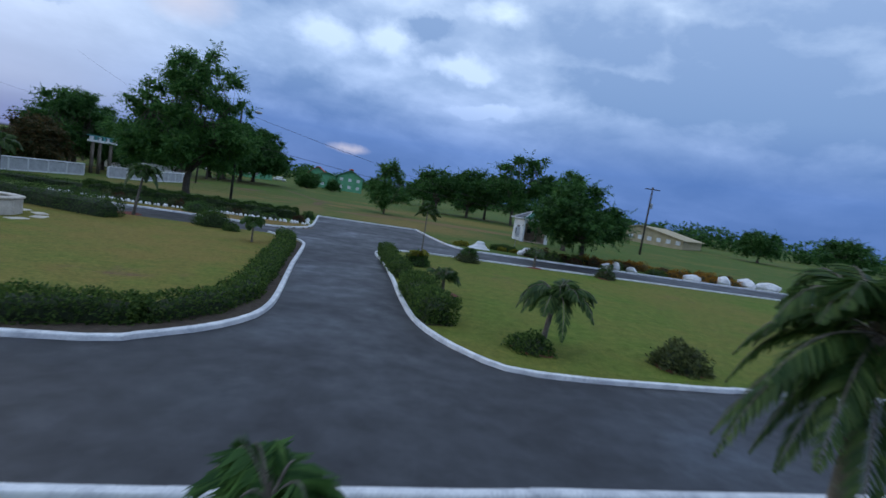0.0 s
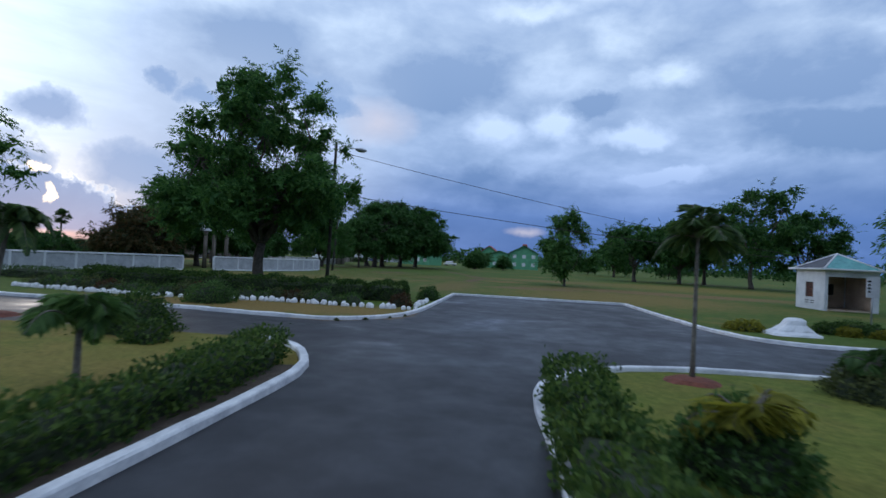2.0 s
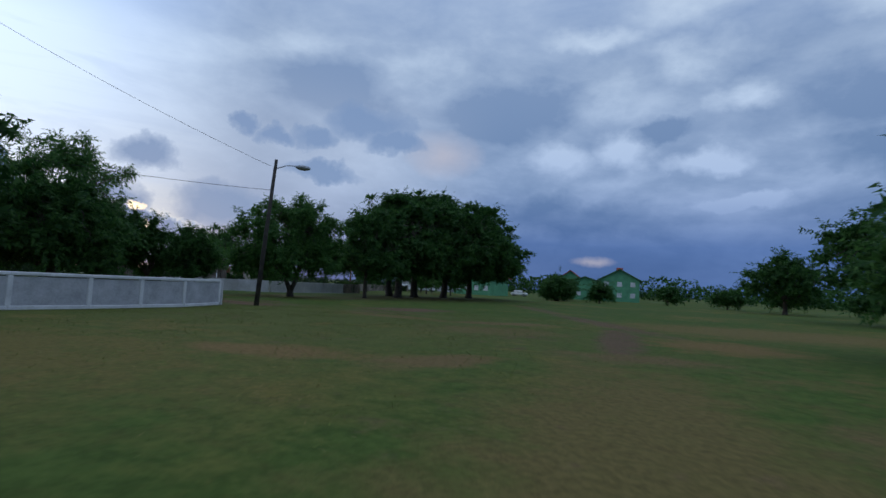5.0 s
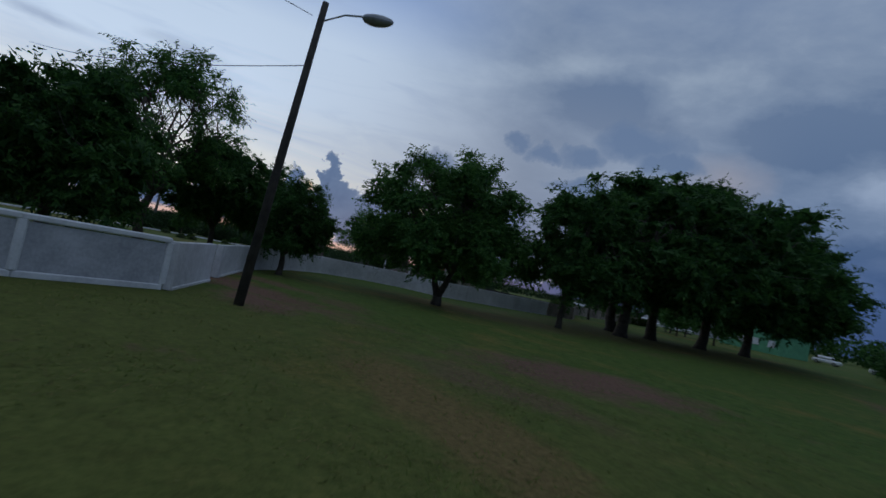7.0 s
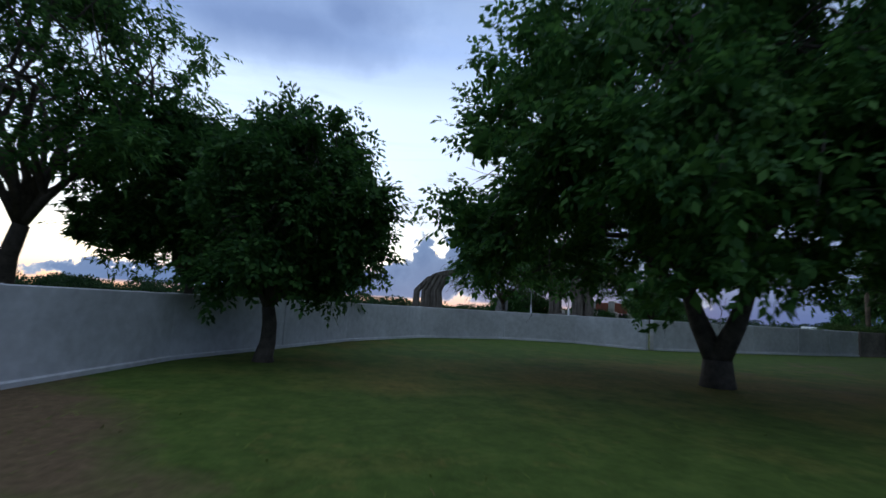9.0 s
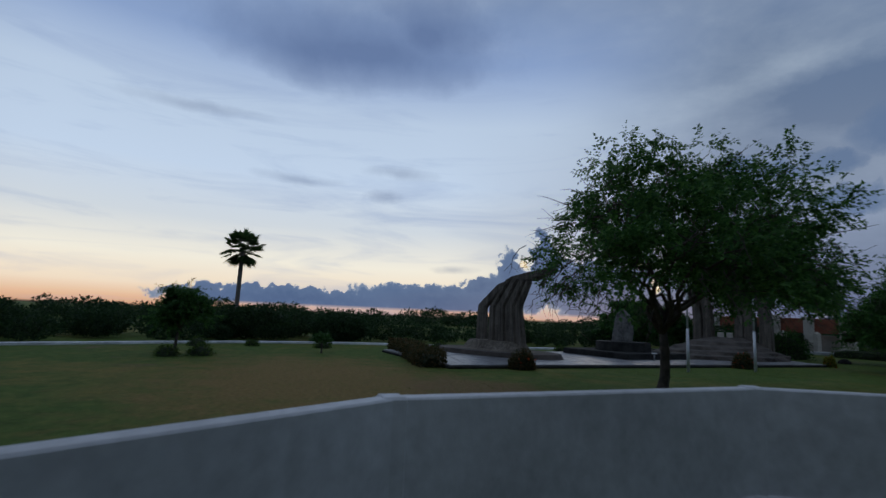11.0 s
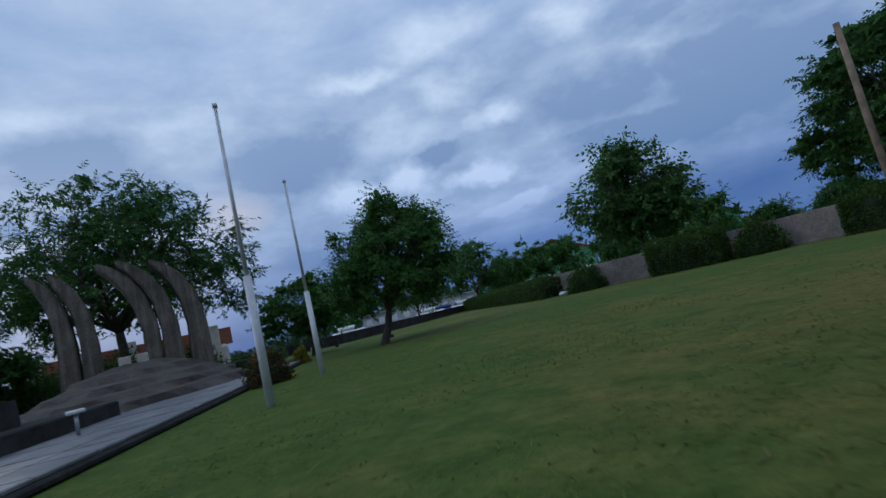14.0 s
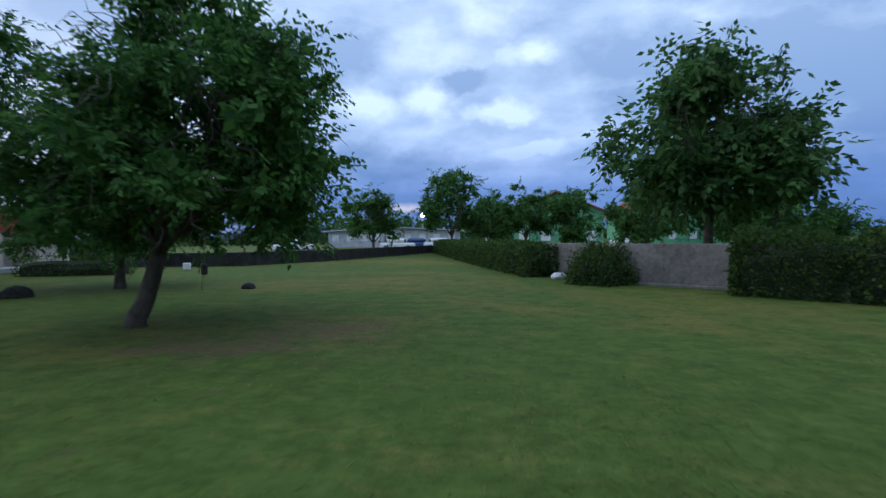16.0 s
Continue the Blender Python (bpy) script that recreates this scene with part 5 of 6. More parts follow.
# ---- lamp posts ----
def street_lamp(x, y, h, arm_to, label, lean=(0.1, 0.1)):
    root = thing("street_lamp", x, y, 0, 0, label, "lamp post", "street lamps")
    put("pole", tubes("pole", [([(0, 0, -0.2), (lean[0] / 2, lean[1] / 2, h * 0.5), (lean[0], lean[1], h)], [0.13, 0.11, 0.085])], POLE_WOOD, 10), root)
    ax, ay = arm_to[0] + lean[0] - 0.1, arm_to[1] + lean[1] - 0.1
    lx, ly = lean
    put("arm", tubes("arm", [([(lx, ly, h - 0.5), (lx + (ax - lx) * 0.4, ly + (ay - ly) * 0.4, h - 0.25), (ax * 0.8, ay * 0.8, h - 0.22)], [0.03, 0.028, 0.026])], METAL, 6), root)
    bm = bmesh.new()
    bmesh.ops.create_uvsphere(bm, u_segments=14, v_segments=9, radius=1.0)
    an = math.atan2(ay, ax)
    for v in bm.verts:
        v.co = Vector((v.co.x * 0.42, v.co.y * (0.19 - 0.05 * v.co.x), v.co.z * (0.12 if v.co.z > 0 else 0.17)))
    bmesh.ops.rotate(bm, verts=bm.verts, matrix=Matrix.Rotation(an, 3, "Z"))
    bmesh.ops.translate(bm, verts=bm.verts, vec=(ax, ay, h - 0.25))
    part("lamp_head", bm, METAL, root, "grey cobra-head lantern")
    return root


street_lamp(-20.9, 55.4, 9.45, (1.15, 1.5), "dark wooden pole with a curved street-lamp arm")
street_lamp(-37.35, 81.25, 8.0, (1.05, 1.2), "dark wooden pole with a curved street-lamp arm", (0.28, 0.38))


def cable(a, b, sag, name="overhead_wire", r=0.012):
    a, b = np.array(a, float), np.array(b, float)
    pts = [a + (b - a) * t - np.array([0, 0, 4 * sag * t * (1 - t)]) for t in np.linspace(0, 1, 24)]
    ob = put(name, tubes(name, [(pts, [r] * 24)], POLE_WOOD, 4))
    return tagged(ob, "thin sagging overhead wire", "wire", "overhead wires")


cable((-20.9, 55.4, 8.9), (9.2, 69.3, 3.5), 0.35, r=0.016)
cable((-20.9, 55.4, 6.1), (9.2, 69.3, 3.3), 0.25, r=0.02)
cable((-37.2, 81.4, 7.6), (-48.0, 70.0, 14.5), 0.3)
cable((-37.2, 81.5, 6.3), (-60.0, 73.0, 9.4), 0.4)


def power_pole(x, y, h):
    root = thing("power_pole", x, y, 0, 0, "tall wooden power pole with a crossarm", "power pole")
    put("pole", tubes("pole", [([(0, 0, -0.2), (0, 0, h)], [0.17, 0.11])], POLE_WOOD, 9), root)
    part("crossarm", box(2.2, 0.12, 0.14, 0, 0, h - 0.4, 0.01), POLE_WOOD, root)
    part("transformer", box(0.5, 0.5, 0.8, 0.3, 0.3, h - 3.2, 0.1), METAL, root, "grey transformer can")


power_pole(29.9, 82.5, 10.2)

# ---- guard hut ----
CHARCOAL_ROOF = speckled("charcoal_roof_sheet", (0.035, 0.036, 0.045), (0.075, 0.075, 0.09), 3, 30, 0.7, 0.004)
TAN_WALL = speckled("tan_inner_render", (0.38, 0.27, 0.19), (0.6, 0.47, 0.36), 1.5, 16, 0.9, 0.004)


def guard_hut():
    root = thing("guard_hut", 11.1, 70.6, 0, 14, "small white guard hut with a hipped teal and charcoal roof", "hut")
    w, th, h = 3.4, 0.16, 2.75
    e = w / 2
    walls = ((w, th, h, 0, e - th / 2, 0), (th, w - 2 * th, h, e - th / 2, 0, 0),
             (th, 1.0, h, -e + th / 2, e - th - 0.5, 0), (th, 1.14, h, -e + th / 2, -e + th + 0.57, 0), (th, w - 2 * th - 2.14, 0.85, -e + th / 2, e - th - 1.0 - (w - 2 * th - 2.14) / 2, 0),
             (th, w - 2 * th - 2.14, 0.85, -e + th / 2, e - th - 1.0 - (w - 2 * th - 2.14) / 2, 1.9),
             (0.22, th, h, -e + 0.11, -e + th / 2, 0), (0.42, th, h, e - 0.21, -e + th / 2, 0), (w - 0.64, th, 0.42, -0.1, -e + th / 2, h - 0.42))
    for sx, sy, sz, px, py, pz in walls:
        part("wall", box(sx, sy, sz, px, py, pz, 0.008), PAINT_WHITE, root)
    gap = w - 2 * th - 2.14
    win = part("window", box(0.06, gap, 1.05, 0, 0, 0, 0.005), DARK_GAP, root, "dark louvred window", pose(-e + 0.08, e - th - 1.0 - gap / 2, 0.85))
    for z in np.arange(0.08, 1.0, 0.12):
        part("louvre", box(0.05, gap - 0.06, 0.03, -0.05, 0, z, 0.006), BROWN_PANEL, win)
    part("window_frame", box(0.05, gap + 0.12, 0.06, -0.085, 0, -0.05, 0.008), PAINT_WHITE, win)
    for y in (-0.35, 0.3):
        for z in (0.42, 0.58):
            part("air_slot", box(0.03, 0.42, 0.05, -e - 0.006, y, z, 0.004), DARK_GAP, root)
    part("inner_wall", box(w - 0.5, 0.05, h - 0.3, 0, e - th - 0.05, 0.12, 0.005), TAN_WALL, root, "tan inner wall")
    part("inner_wall", box(0.05, w - 0.6, h - 0.3, e - th - 0.05, -0.05, 0.12, 0.005), TAN_WALL, root, "tan inner wall")
    part("rear_window", box(0.6, 0.04, 0.8, 0.4, e - th - 0.1, 1.0, 0.005), DARK_GAP, root)
    part("floor", box(w - 0.1, w - 0.1, 0.1, 0, 0, 0, 0.01), TAN_WALL, root)
    part("slab", box(w + 0.8, w + 0.8, 0.14, 0, 0, h, 0.03), PAINT_WHITE, root, "flat white eaves slab")
    a, z0, z1 = e + 0.12, h + 0.14, h + 1.2
    corners = ((-a, -a), (a, -a), (a, a), (-a, a))
    for i in range(4):
        bm = bmesh.new()
        p, q = corners[i], corners[(i + 1) % 4]
        vs = [bm.verts.new(v) for v in ((*p, z0), (*q, z0), (0, 0, z1), (0, 0, z0))]
        for f in ((0, 1, 2), (1, 0, 3), (1, 3, 2), (3, 0, 2)):
            bm.faces.new([vs[k] for k in f])
        part("roof", bm, TEAL_ROOF if i % 2 == 0 else CHARCOAL_ROOF, root, "teal sheet roof" if i % 2 == 0 else "charcoal sheet roof")
        put("hip", tubes("hip", [([(*p, z0), (0, 0, z1 + 0.02)], [0.06, 0.06])], PAINT_WHITE, 6), root, None, "cream hip ridge")


def notice(x, y):
    root = thing("sign_board", x, y, 0, 12, "white notice board with dark marks on a thin post", "sign")
    put("stem", tubes("stem", [([(0, 0, -0.1), (0, 0, 2.2)], [0.03, 0.03])], METAL, 7), root)
    board = part("board", box(0.5, 0.03, 0.82, 0, -0.045, 1.5, 0.008), PAINT_WHITE, root)
    for k, (z, l) in enumerate(((2.12, 0.14), (1.98, 0.1), (1.84, 0.13), (1.7, 0.09))):
        part("mark", box(l, 0.006, 0.07, -0.15, -0.064, z, 0.001), DARK_GAP, board)


notice(6.9, 52.6)

guard_hut()


def plinth(x, y, size, high, seed, label):
    """A rough whitewashed block: sloping sides, a broken step and a flat top."""
    root = thing("stone_plinth", x, y, 0, 14, label, "plinth", "white plinths")
    bm = bmesh.new()
    loops = []
    for grow, z in ((1.0, 0.0), (0.94, 0.12), (0.72, 0.24), (0.66, 0.34), (0.42, 0.62), (0.36, 0.9), (0.24, 1.0)):
        loop = []
        for i in range(28):
            an = 2 * math.pi * i / 28
            c, d_ = math.cos(an), math.sin(an)
            sq = 1.0 / max(abs(c), abs(d_)) ** 0.6
            f = grow * sq * size * (1 + 0.14 * noise.noise(Vector((c * 2.2, d_ * 2.2, z * 3 + seed))))
            loop.append(bm.verts.new((c * f + 0.12 * z * size, d_ * f * 0.7, z * high * (1 + 0.08 * noise.noise(Vector((c * 3, d_ * 3, seed + 4)))))))
        loops.append(loop)
    for lo_, hi_ in zip(loops, loops[1:]):
        for i in range(28):
            bm.faces.new((lo_[i], lo_[(i + 1) % 28], hi_[(i + 1) % 28], hi_[i]))
    bm.faces.new(loops[-1])
    part("block", bm, PAINT_WHITE, root)


clump(2.0, 49.9, 0.75, 0.4, 97, "low yellow-green shrub by the white plinth", LEAF_GOLD, 1300, 0.12)
plinth(3.45, 49.6, 0.95, 0.62, 1, "low rough whitewashed plinth by the kerb")
plinth(8.0, 52.4, 0.85, 0.5, 5, "low rough whitewashed plinth among border shrubs")
for bx, by, br, sd in ((5.1, 51.4, 0.6, 401), (5.9, 51.7, 0.75, 402), (6.6, 51.6, 0.6, 403), (5.6, 50.9, 0.45, 404), (6.7, 50.9, 0.4, 405)):
    clump(bx, by, br, br * 0.8, sd, "leafy border shrub beside a white plinth", (THICK_LEAF, THICK_LEAF, LEAF_BRIGHT, LEAF_GOLD, LEAF_GOLD)[sd - 401], 1100, 0.11, group="border shrubs")
for i in range(34):
    r2 = np.random.default_rng(300 + i)
    bx = 8.0 + i * 0.62
    by = 48.1 + 0.25 * (bx - 12) + r2.uniform(0.9, 3.6)
    clump(bx, by, r2.uniform(0.6, 1.05), r2.uniform(0.5, 0.9), 300 + i, "low flowering border shrub along the far kerb",
          (ORANGE_LEAF, HEDGE_LEAF, ORANGE_LEAF, LEAF_RED, ORANGE_LEAF, ORANGE_LEAF)[i % 6] if i > 6 else (LEAF_RED, HEDGE_LEAF)[i % 2], 700, 0.14, group="border shrubs")
for i, (bx, by, s) in enumerate(((7.4, 50.0, 0.5), (14.6, 49.5, 0.6), (15.6, 50.2, 0.75), (17.2, 50.6, 0.5), (22.9, 51.2, 0.7), (24.0, 51.9, 0.55), (26.5, 52.5, 0.95), (29.0, 53.2, 1.0), (31.5, 53.8, 0.9))):
    ob = put("boulder", stone_mesh(20 + i, WHITE_STONE), None, pose(bx, by, 0.3 * s, 0, 0, 40 * i))
    ob.scale = (1.1 * s, 0.6 * s, 0.62 * s)
    tagged(ob, "jagged whitewashed boulder among border shrubs", "boulder", "white boulders")

# ---- fountain on the left lawn ----
def fountain():
    root = thing("garden_fountain", -20.5, 28.5, 0, 20, "octagonal pale stone garden basin with paving stones round it", "fountain")
    for i in range(8):
        a = math.radians(45 * i)
        part("basin_stone", box(1.0, 0.3, 0.75, math.cos(a) * 1.15, math.sin(a) * 1.15, 0, 0.05, None, 45 * i + 90), CREAM, root)
        part("rim_stone", box(0.98, 0.42, 0.1, math.cos(a) * 1.17, math.sin(a) * 1.17, 0.75, 0.03, None, 45 * i + 90), CREAM, root)
    for i in range(10):
        a = math.radians(36 * i)
        part("flagstone", box(0.8, 0.55, 0.05, math.cos(a) * 2.1, math.sin(a) * 2.1, 0.0, 0.02, None, 36 * i + 90), CREAM, root)


fountain()

# ---- green house across the field ----
def gable_block(root, x, y, w, dp, h, rise, wall_mat, roof_mat, ridge_mat=None):
    """A house block: walls up into the gable, two roof slopes with eaves, a capped ridge, windows on the front."""
    bm = bmesh.new()
    a, b = w / 2, dp / 2
    vs = [bm.verts.new(v) for v in ((-a, -b, 0), (a, -b, 0), (a, b, 0), (-a, b, 0), (-a, -b, h), (a, -b, h), (a, b, h), (-a, b, h), (0, -b, h + rise), (0, b, h + rise))]
    for f in ((0, 1, 5, 8, 4), (2, 3, 7, 9, 6), (1, 2, 6, 5), (3, 0, 4, 7), (4, 8, 9, 7), (5, 6, 9, 8)):
        bm.faces.new([vs[i] for i in f])
    part("wall", bm, wall_mat, root, "", pose(x, y, 0))
    for sg in (-1, 1):
        bm = bmesh.new()
        e = 0.7
        zl = h - rise * e / a
        q = [(0, -b - e, h + rise + 0.06), (sg * (a + e), -b - e, zl + 0.06), (sg * (a + e), b + e, zl + 0.06), (0, b + e, h + rise + 0.06)]
        up = [bm.verts.new((u[0], u[1], u[2] + 0.18)) for u in q]
        dn = [bm.verts.new(u) for u in q]
        bm.faces.new(up)
        bm.faces.new(dn[::-1])
        for i in range(4):
            bm.faces.new((up[i], dn[i], dn[(i + 1) % 4], up[(i + 1) % 4]))
        bmesh.ops.recalc_face_normals(bm, faces=bm.faces[:])
        part("roof", bm, roof_mat, root, "", pose(x, y, 0))
    if ridge_mat:
        part("ridge_vent", box(1.6, dp * 0.5, 0.9, x, y, h + rise - 0.25, 0.2), ridge_mat, root, "red ridge vent")
    rows_ = max(1, int(h // 2.6))
    for i in range(max(2, int(w // 2.4))):
        n = max(2, int(w // 2.4))
        for r_ in range(rows_):
            part("window", box(1.1, 0.14, 1.1, x - w / 2 + w * (i + 0.5) / n, y - dp / 2 - 0.04, 1.0 + 2.6 * r_, 0.02), PAINT_WHITE, root, "white louvred window")


house = thing("green_house", -38.5, 194, 0, 10, "two-storey mint-green house with gabled green and red roofs", "house")
gable_block(house, 1.5, 0, 9.0, 10, 5.2, 2.4, GREEN_WALL, GREEN_ROOF, RED_ROOF)
gable_block(house, -6.5, 1.5, 6.4, 8, 4.6, 1.0, GREEN_WALL, GREEN_ROOF)
gable_block(house, -10.5, 6, 6, 8, 5.0, 2.2, GREEN_WALL, RED_ROOF)
house = thing("green_house", -64.5, 172, 0, -8, "low green house with a red roof behind trees", "house")
gable_block(house, 0, 0, 10, 8, 4.2, 2.2, GREEN_WALL, RED_ROOF)
OCHRE = speckled("ochre_roof_sheet", (0.30, 0.24, 0.14), (0.48, 0.40, 0.25), 0.7, 8, 0.8, 0.01)
house = thing("yellow_warehouse", 62, 158, 0, -35, "long ochre-roofed warehouse beyond the field", "warehouse")
gable_block(house, 0, 0, 22, 30, 2.3, 2.3, OCHRE, OCHRE)

# ---- columned gateway behind the wall ----
gate = thing("columned_gateway", -41.6, 66.8, 0, 60, "gateway of grey columns with a teal and white frieze", "gateway")
for gx in (-1.1, -0.3, 0.9):
    put("column", tubes("column", [([(gx, 0, -0.1), (gx, 0, 3.7)], [0.2, 0.18])], CONCRETE, 12), gate)
part("beam", box(3.2, 0.6, 0.25, 0, 0, 3.7, 0.02), PAINT_WHITE, gate)
for i in range(7):
    part("frieze_block", box(0.28, 0.5, 0.4, -1.3 + 0.43 * i, 0, 3.95, 0.02), TEAL_ROOF if i % 2 else PAINT_WHITE, gate)
part("coping", box(3.3, 0.7, 0.12, 0, 0, 4.35, 0.02), TEAL_ROOF, gate)

# ---- paved platform ----
P0, P1 = np.array((-73.15, 94.25)), np.array((-79.1, 115.65))
PW = (P1 - P0) / np.linalg.norm(P1 - P0)
PN = np.array((-PW[1], PW[0]))          # towards the path
PLEN, PWID, PTOP = float(np.linalg.norm(P1 - P0)), 7.8, 0.13
MTOP = 0.25          # where the monuments spring from their footings
PANG = math.degrees(math.atan2(PW[1], PW[0]))
platform = thing("paved_platform", P0[0], P0[1], 0, PANG, "long raised platform paved with uneven pale slabs", "platform", "", "structure")
part("base", box(PLEN, PWID, PTOP - 0.035, PLEN / 2, PWID / 2, 0, 0.03), DARK_STONE, platform, "dark stone edging")

# ---- concrete fins ----
def fin(name, outline, thick, v, root, lab=""):
    """A concrete blade: an outline in the plane of its bend, as thick as given, shifted by v."""
    bm = bmesh.new()
    front = [bm.verts.new((s, v - thick / 2, z)) for s, z in outline]
    back = [bm.verts.new((s, v + thick / 2, z)) for s, z in outline]
    n = len(outline)
    bm.faces.new(front)
    bm.faces.new(back[::-1])
    for i in range(n):
        j = (i + 1) % n
        bm.faces.new((front[j], front[i], back[i], back[j]))
    bmesh.ops.recalc_face_normals(bm, faces=bm.faces[:])
    bmesh.ops.bevel(bm, geom=bm.edges[:], offset=0.05, segments=2, affect="EDGES")
    return part(name, bm, CONCRETE, root, lab)


def skirt(root, s0, s1, v0, v1, h):
    bm = bmesh.new()
    rings = ((0.75, 0.0), (0.7, 0.06), (0.25, 0.16), (0.05, 0.45), (-0.05, h))
    loops = []
    for grow, z in rings:
        loop = []
        for i in range(24):
            a = 2 * math.pi * i / 24
            cx, cy = (s0 + s1) / 2, (v0 + v1) / 2
            ex = math.copysign(abs(math.cos(a)) ** 0.6, math.cos(a)) * ((s1 - s0) / 2 + grow)
            ey = math.copysign(abs(math.sin(a)) ** 0.6, math.sin(a)) * ((v1 - v0) / 2 + grow)
            loop.append(bm.verts.new((cx + ex, cy + ey, z)))
        loops.append(loop)
    for a, b in zip(loops, loops[1:]):
        for i in range(24):
            bm.faces.new((a[i], a[(i + 1) % 24], b[(i + 1) % 24], b[i]))
    bm.faces.new(loops[-1])
    part("skirt", bm, CONCRETE, root, "sloping concrete foot")


ang = math.degrees(math.atan2(0.57, 0.82))
arch = thing("concrete_fins", -81.2, 97.0, MTOP, ang, "monument of bent concrete fins joined in a pointed beak", "monument")
fin("fin", [(-0.15, 0), (0.0, 2.3), (1.3, 3.36), (2.5, 3.68), (2.6, 3.5), (1.7, 3.2), (0.5, 2.15), (0.56, 0)], 0.3, 0.2, arch)


def between(p, q, f):
    return (p[0] + (q[0] - p[0]) * f, p[1] + (q[1] - p[1]) * f)


# the fluted body: ribs that rise straight, bend at the shoulder and close up under the beak
FOOT, SHOULDER, CROWN = ((1.25, 0.0), (3.4, 0.0)), ((1.34, 2.2), (3.1, 2.2)), ((2.4, 3.58), (3.66, 3.42))
for i in range(6):
    f, g = i / 6, (i + 1) / 6 + 0.02
    fin("rib", [between(*FOOT, f), between(*SHOULDER, f), between(*CROWN, f), between(*CROWN, g), between(*SHOULDER, g), between(*FOOT, g)], (0.56, 0.36)[i % 2], (-0.3, -0.3)[i % 2], arch)
fin("beak", [(2.3, 3.5), (2.5, 3.66), (3.4, 3.82), (4.9, 4.02), (4.92, 3.86), (3.75, 3.44)], 0.62, -0.12, arch, "flat tapering concrete beak")
skirt(arch, -0.1, 3.1, -0.8, 0.5, 0.55)
bm = bmesh.new()
bmesh.ops.create_cone(bm, cap_ends=True, segments=32, radius1=1.0, radius2=0.96, depth=0.22)
for w in bm.verts:
    w.co = Vector((1.5 + w.co.x * 3.7, -0.15 + w.co.y * 2.0, w.co.z - 0.01))
part("base_slab", bm, MOUND_STONE, arch, "broad thin rounded concrete slab")

ang = math.degrees(math.atan2(-0.63, -0.78))
bent_fins = thing("concrete_fins", -82.4, 115.2, MTOP, ang, "monument of five slender bent concrete fins on a mound", "monument")
for u, wide, tall, v, bend in ((-0.2, 1.0, 1.0, 0.15, 0.9), (0.68, 0.9, 1.03, 0.0, 0.95), (1.28, 0.86, 1.03, -0.15, 0.95), (3.06, 0.8, 0.99, 0.05, 0.66), (3.65, 0.86, 1.0, -0.1, 0.66)):
    fin("fin", [(u, 0), (u + 0.04, 2.1 * tall), (u + 0.28 * bend, 3.2 * tall), (u + 0.72 * bend, 3.92 * tall), (u + 1.2 * bend, 4.3 * tall), (u + 1.7 * bend, 4.52 * tall), (u + 1.74 * bend, 4.34 * tall),
                (u + 0.2 + 1.16 * bend, 3.98 * tall), (u + 0.3 + 0.72 * bend, 3.5 * tall), (u + 0.4 + 0.38 * wide * bend, 2.9 * tall), (u + 0.64 * wide, 2.1 * tall), (u + 0.72 * wide, 0)], 0.85, v, bent_fins)
# an uneven stepped heap of stone, spilling from the fins towards the platform's edge
bm = bmesh.new()
loops = []
for size, z in ((1.03, -0.14), (0.97, 0.1), (0.88, 0.16), (0.84, 0.3), (0.73, 0.37), (0.68, 0.52), (0.56, 0.62), (0.51, 0.8), (0.38, 0.9), (0.22, 1.06)):
    loop = []
    for i in range(48):
        a = 2 * math.pi * i / 48
        ex, ey = 4.3 * math.cos(a), 2.8 * math.sin(a)
        reach = size * (1 + 0.05 * math.sin(7 * a + 9 * z) + 0.03 * math.sin(13 * a + 4))
        cu, cv = 2.0 + 0.2 * size, 0.4 + 2.3 * size
        loop.append(bm.verts.new((cu + (0.5 * ex + 0.87 * ey) * reach, cv + (0.87 * ex - 0.5 * ey) * reach, z + 0.02 * math.sin(5 * a + 20 * z))))
    loops.append(loop)
for lo_, hi_ in zip(loops, loops[1:]):
    for i in range(48):
        bm.faces.new((lo_[i], lo_[(i + 1) % 48], hi_[(i + 1) % 48], hi_[i]))
bm.faces.new(loops[-1])
bmesh.ops.recalc_face_normals(bm, faces=bm.faces[:])
part("mound", bm, MOUND_STONE, bent_fins, "stepped brown stone mound round the feet of the fins")
for i, u in enumerate((1.95, 2.45)):
    part("white_slab", box(0.34, 0.14, 0.75, u, 0.9, 0.6, 0.02, None, 20 * i), CREAM, bent_fins, "small pale upright slab")



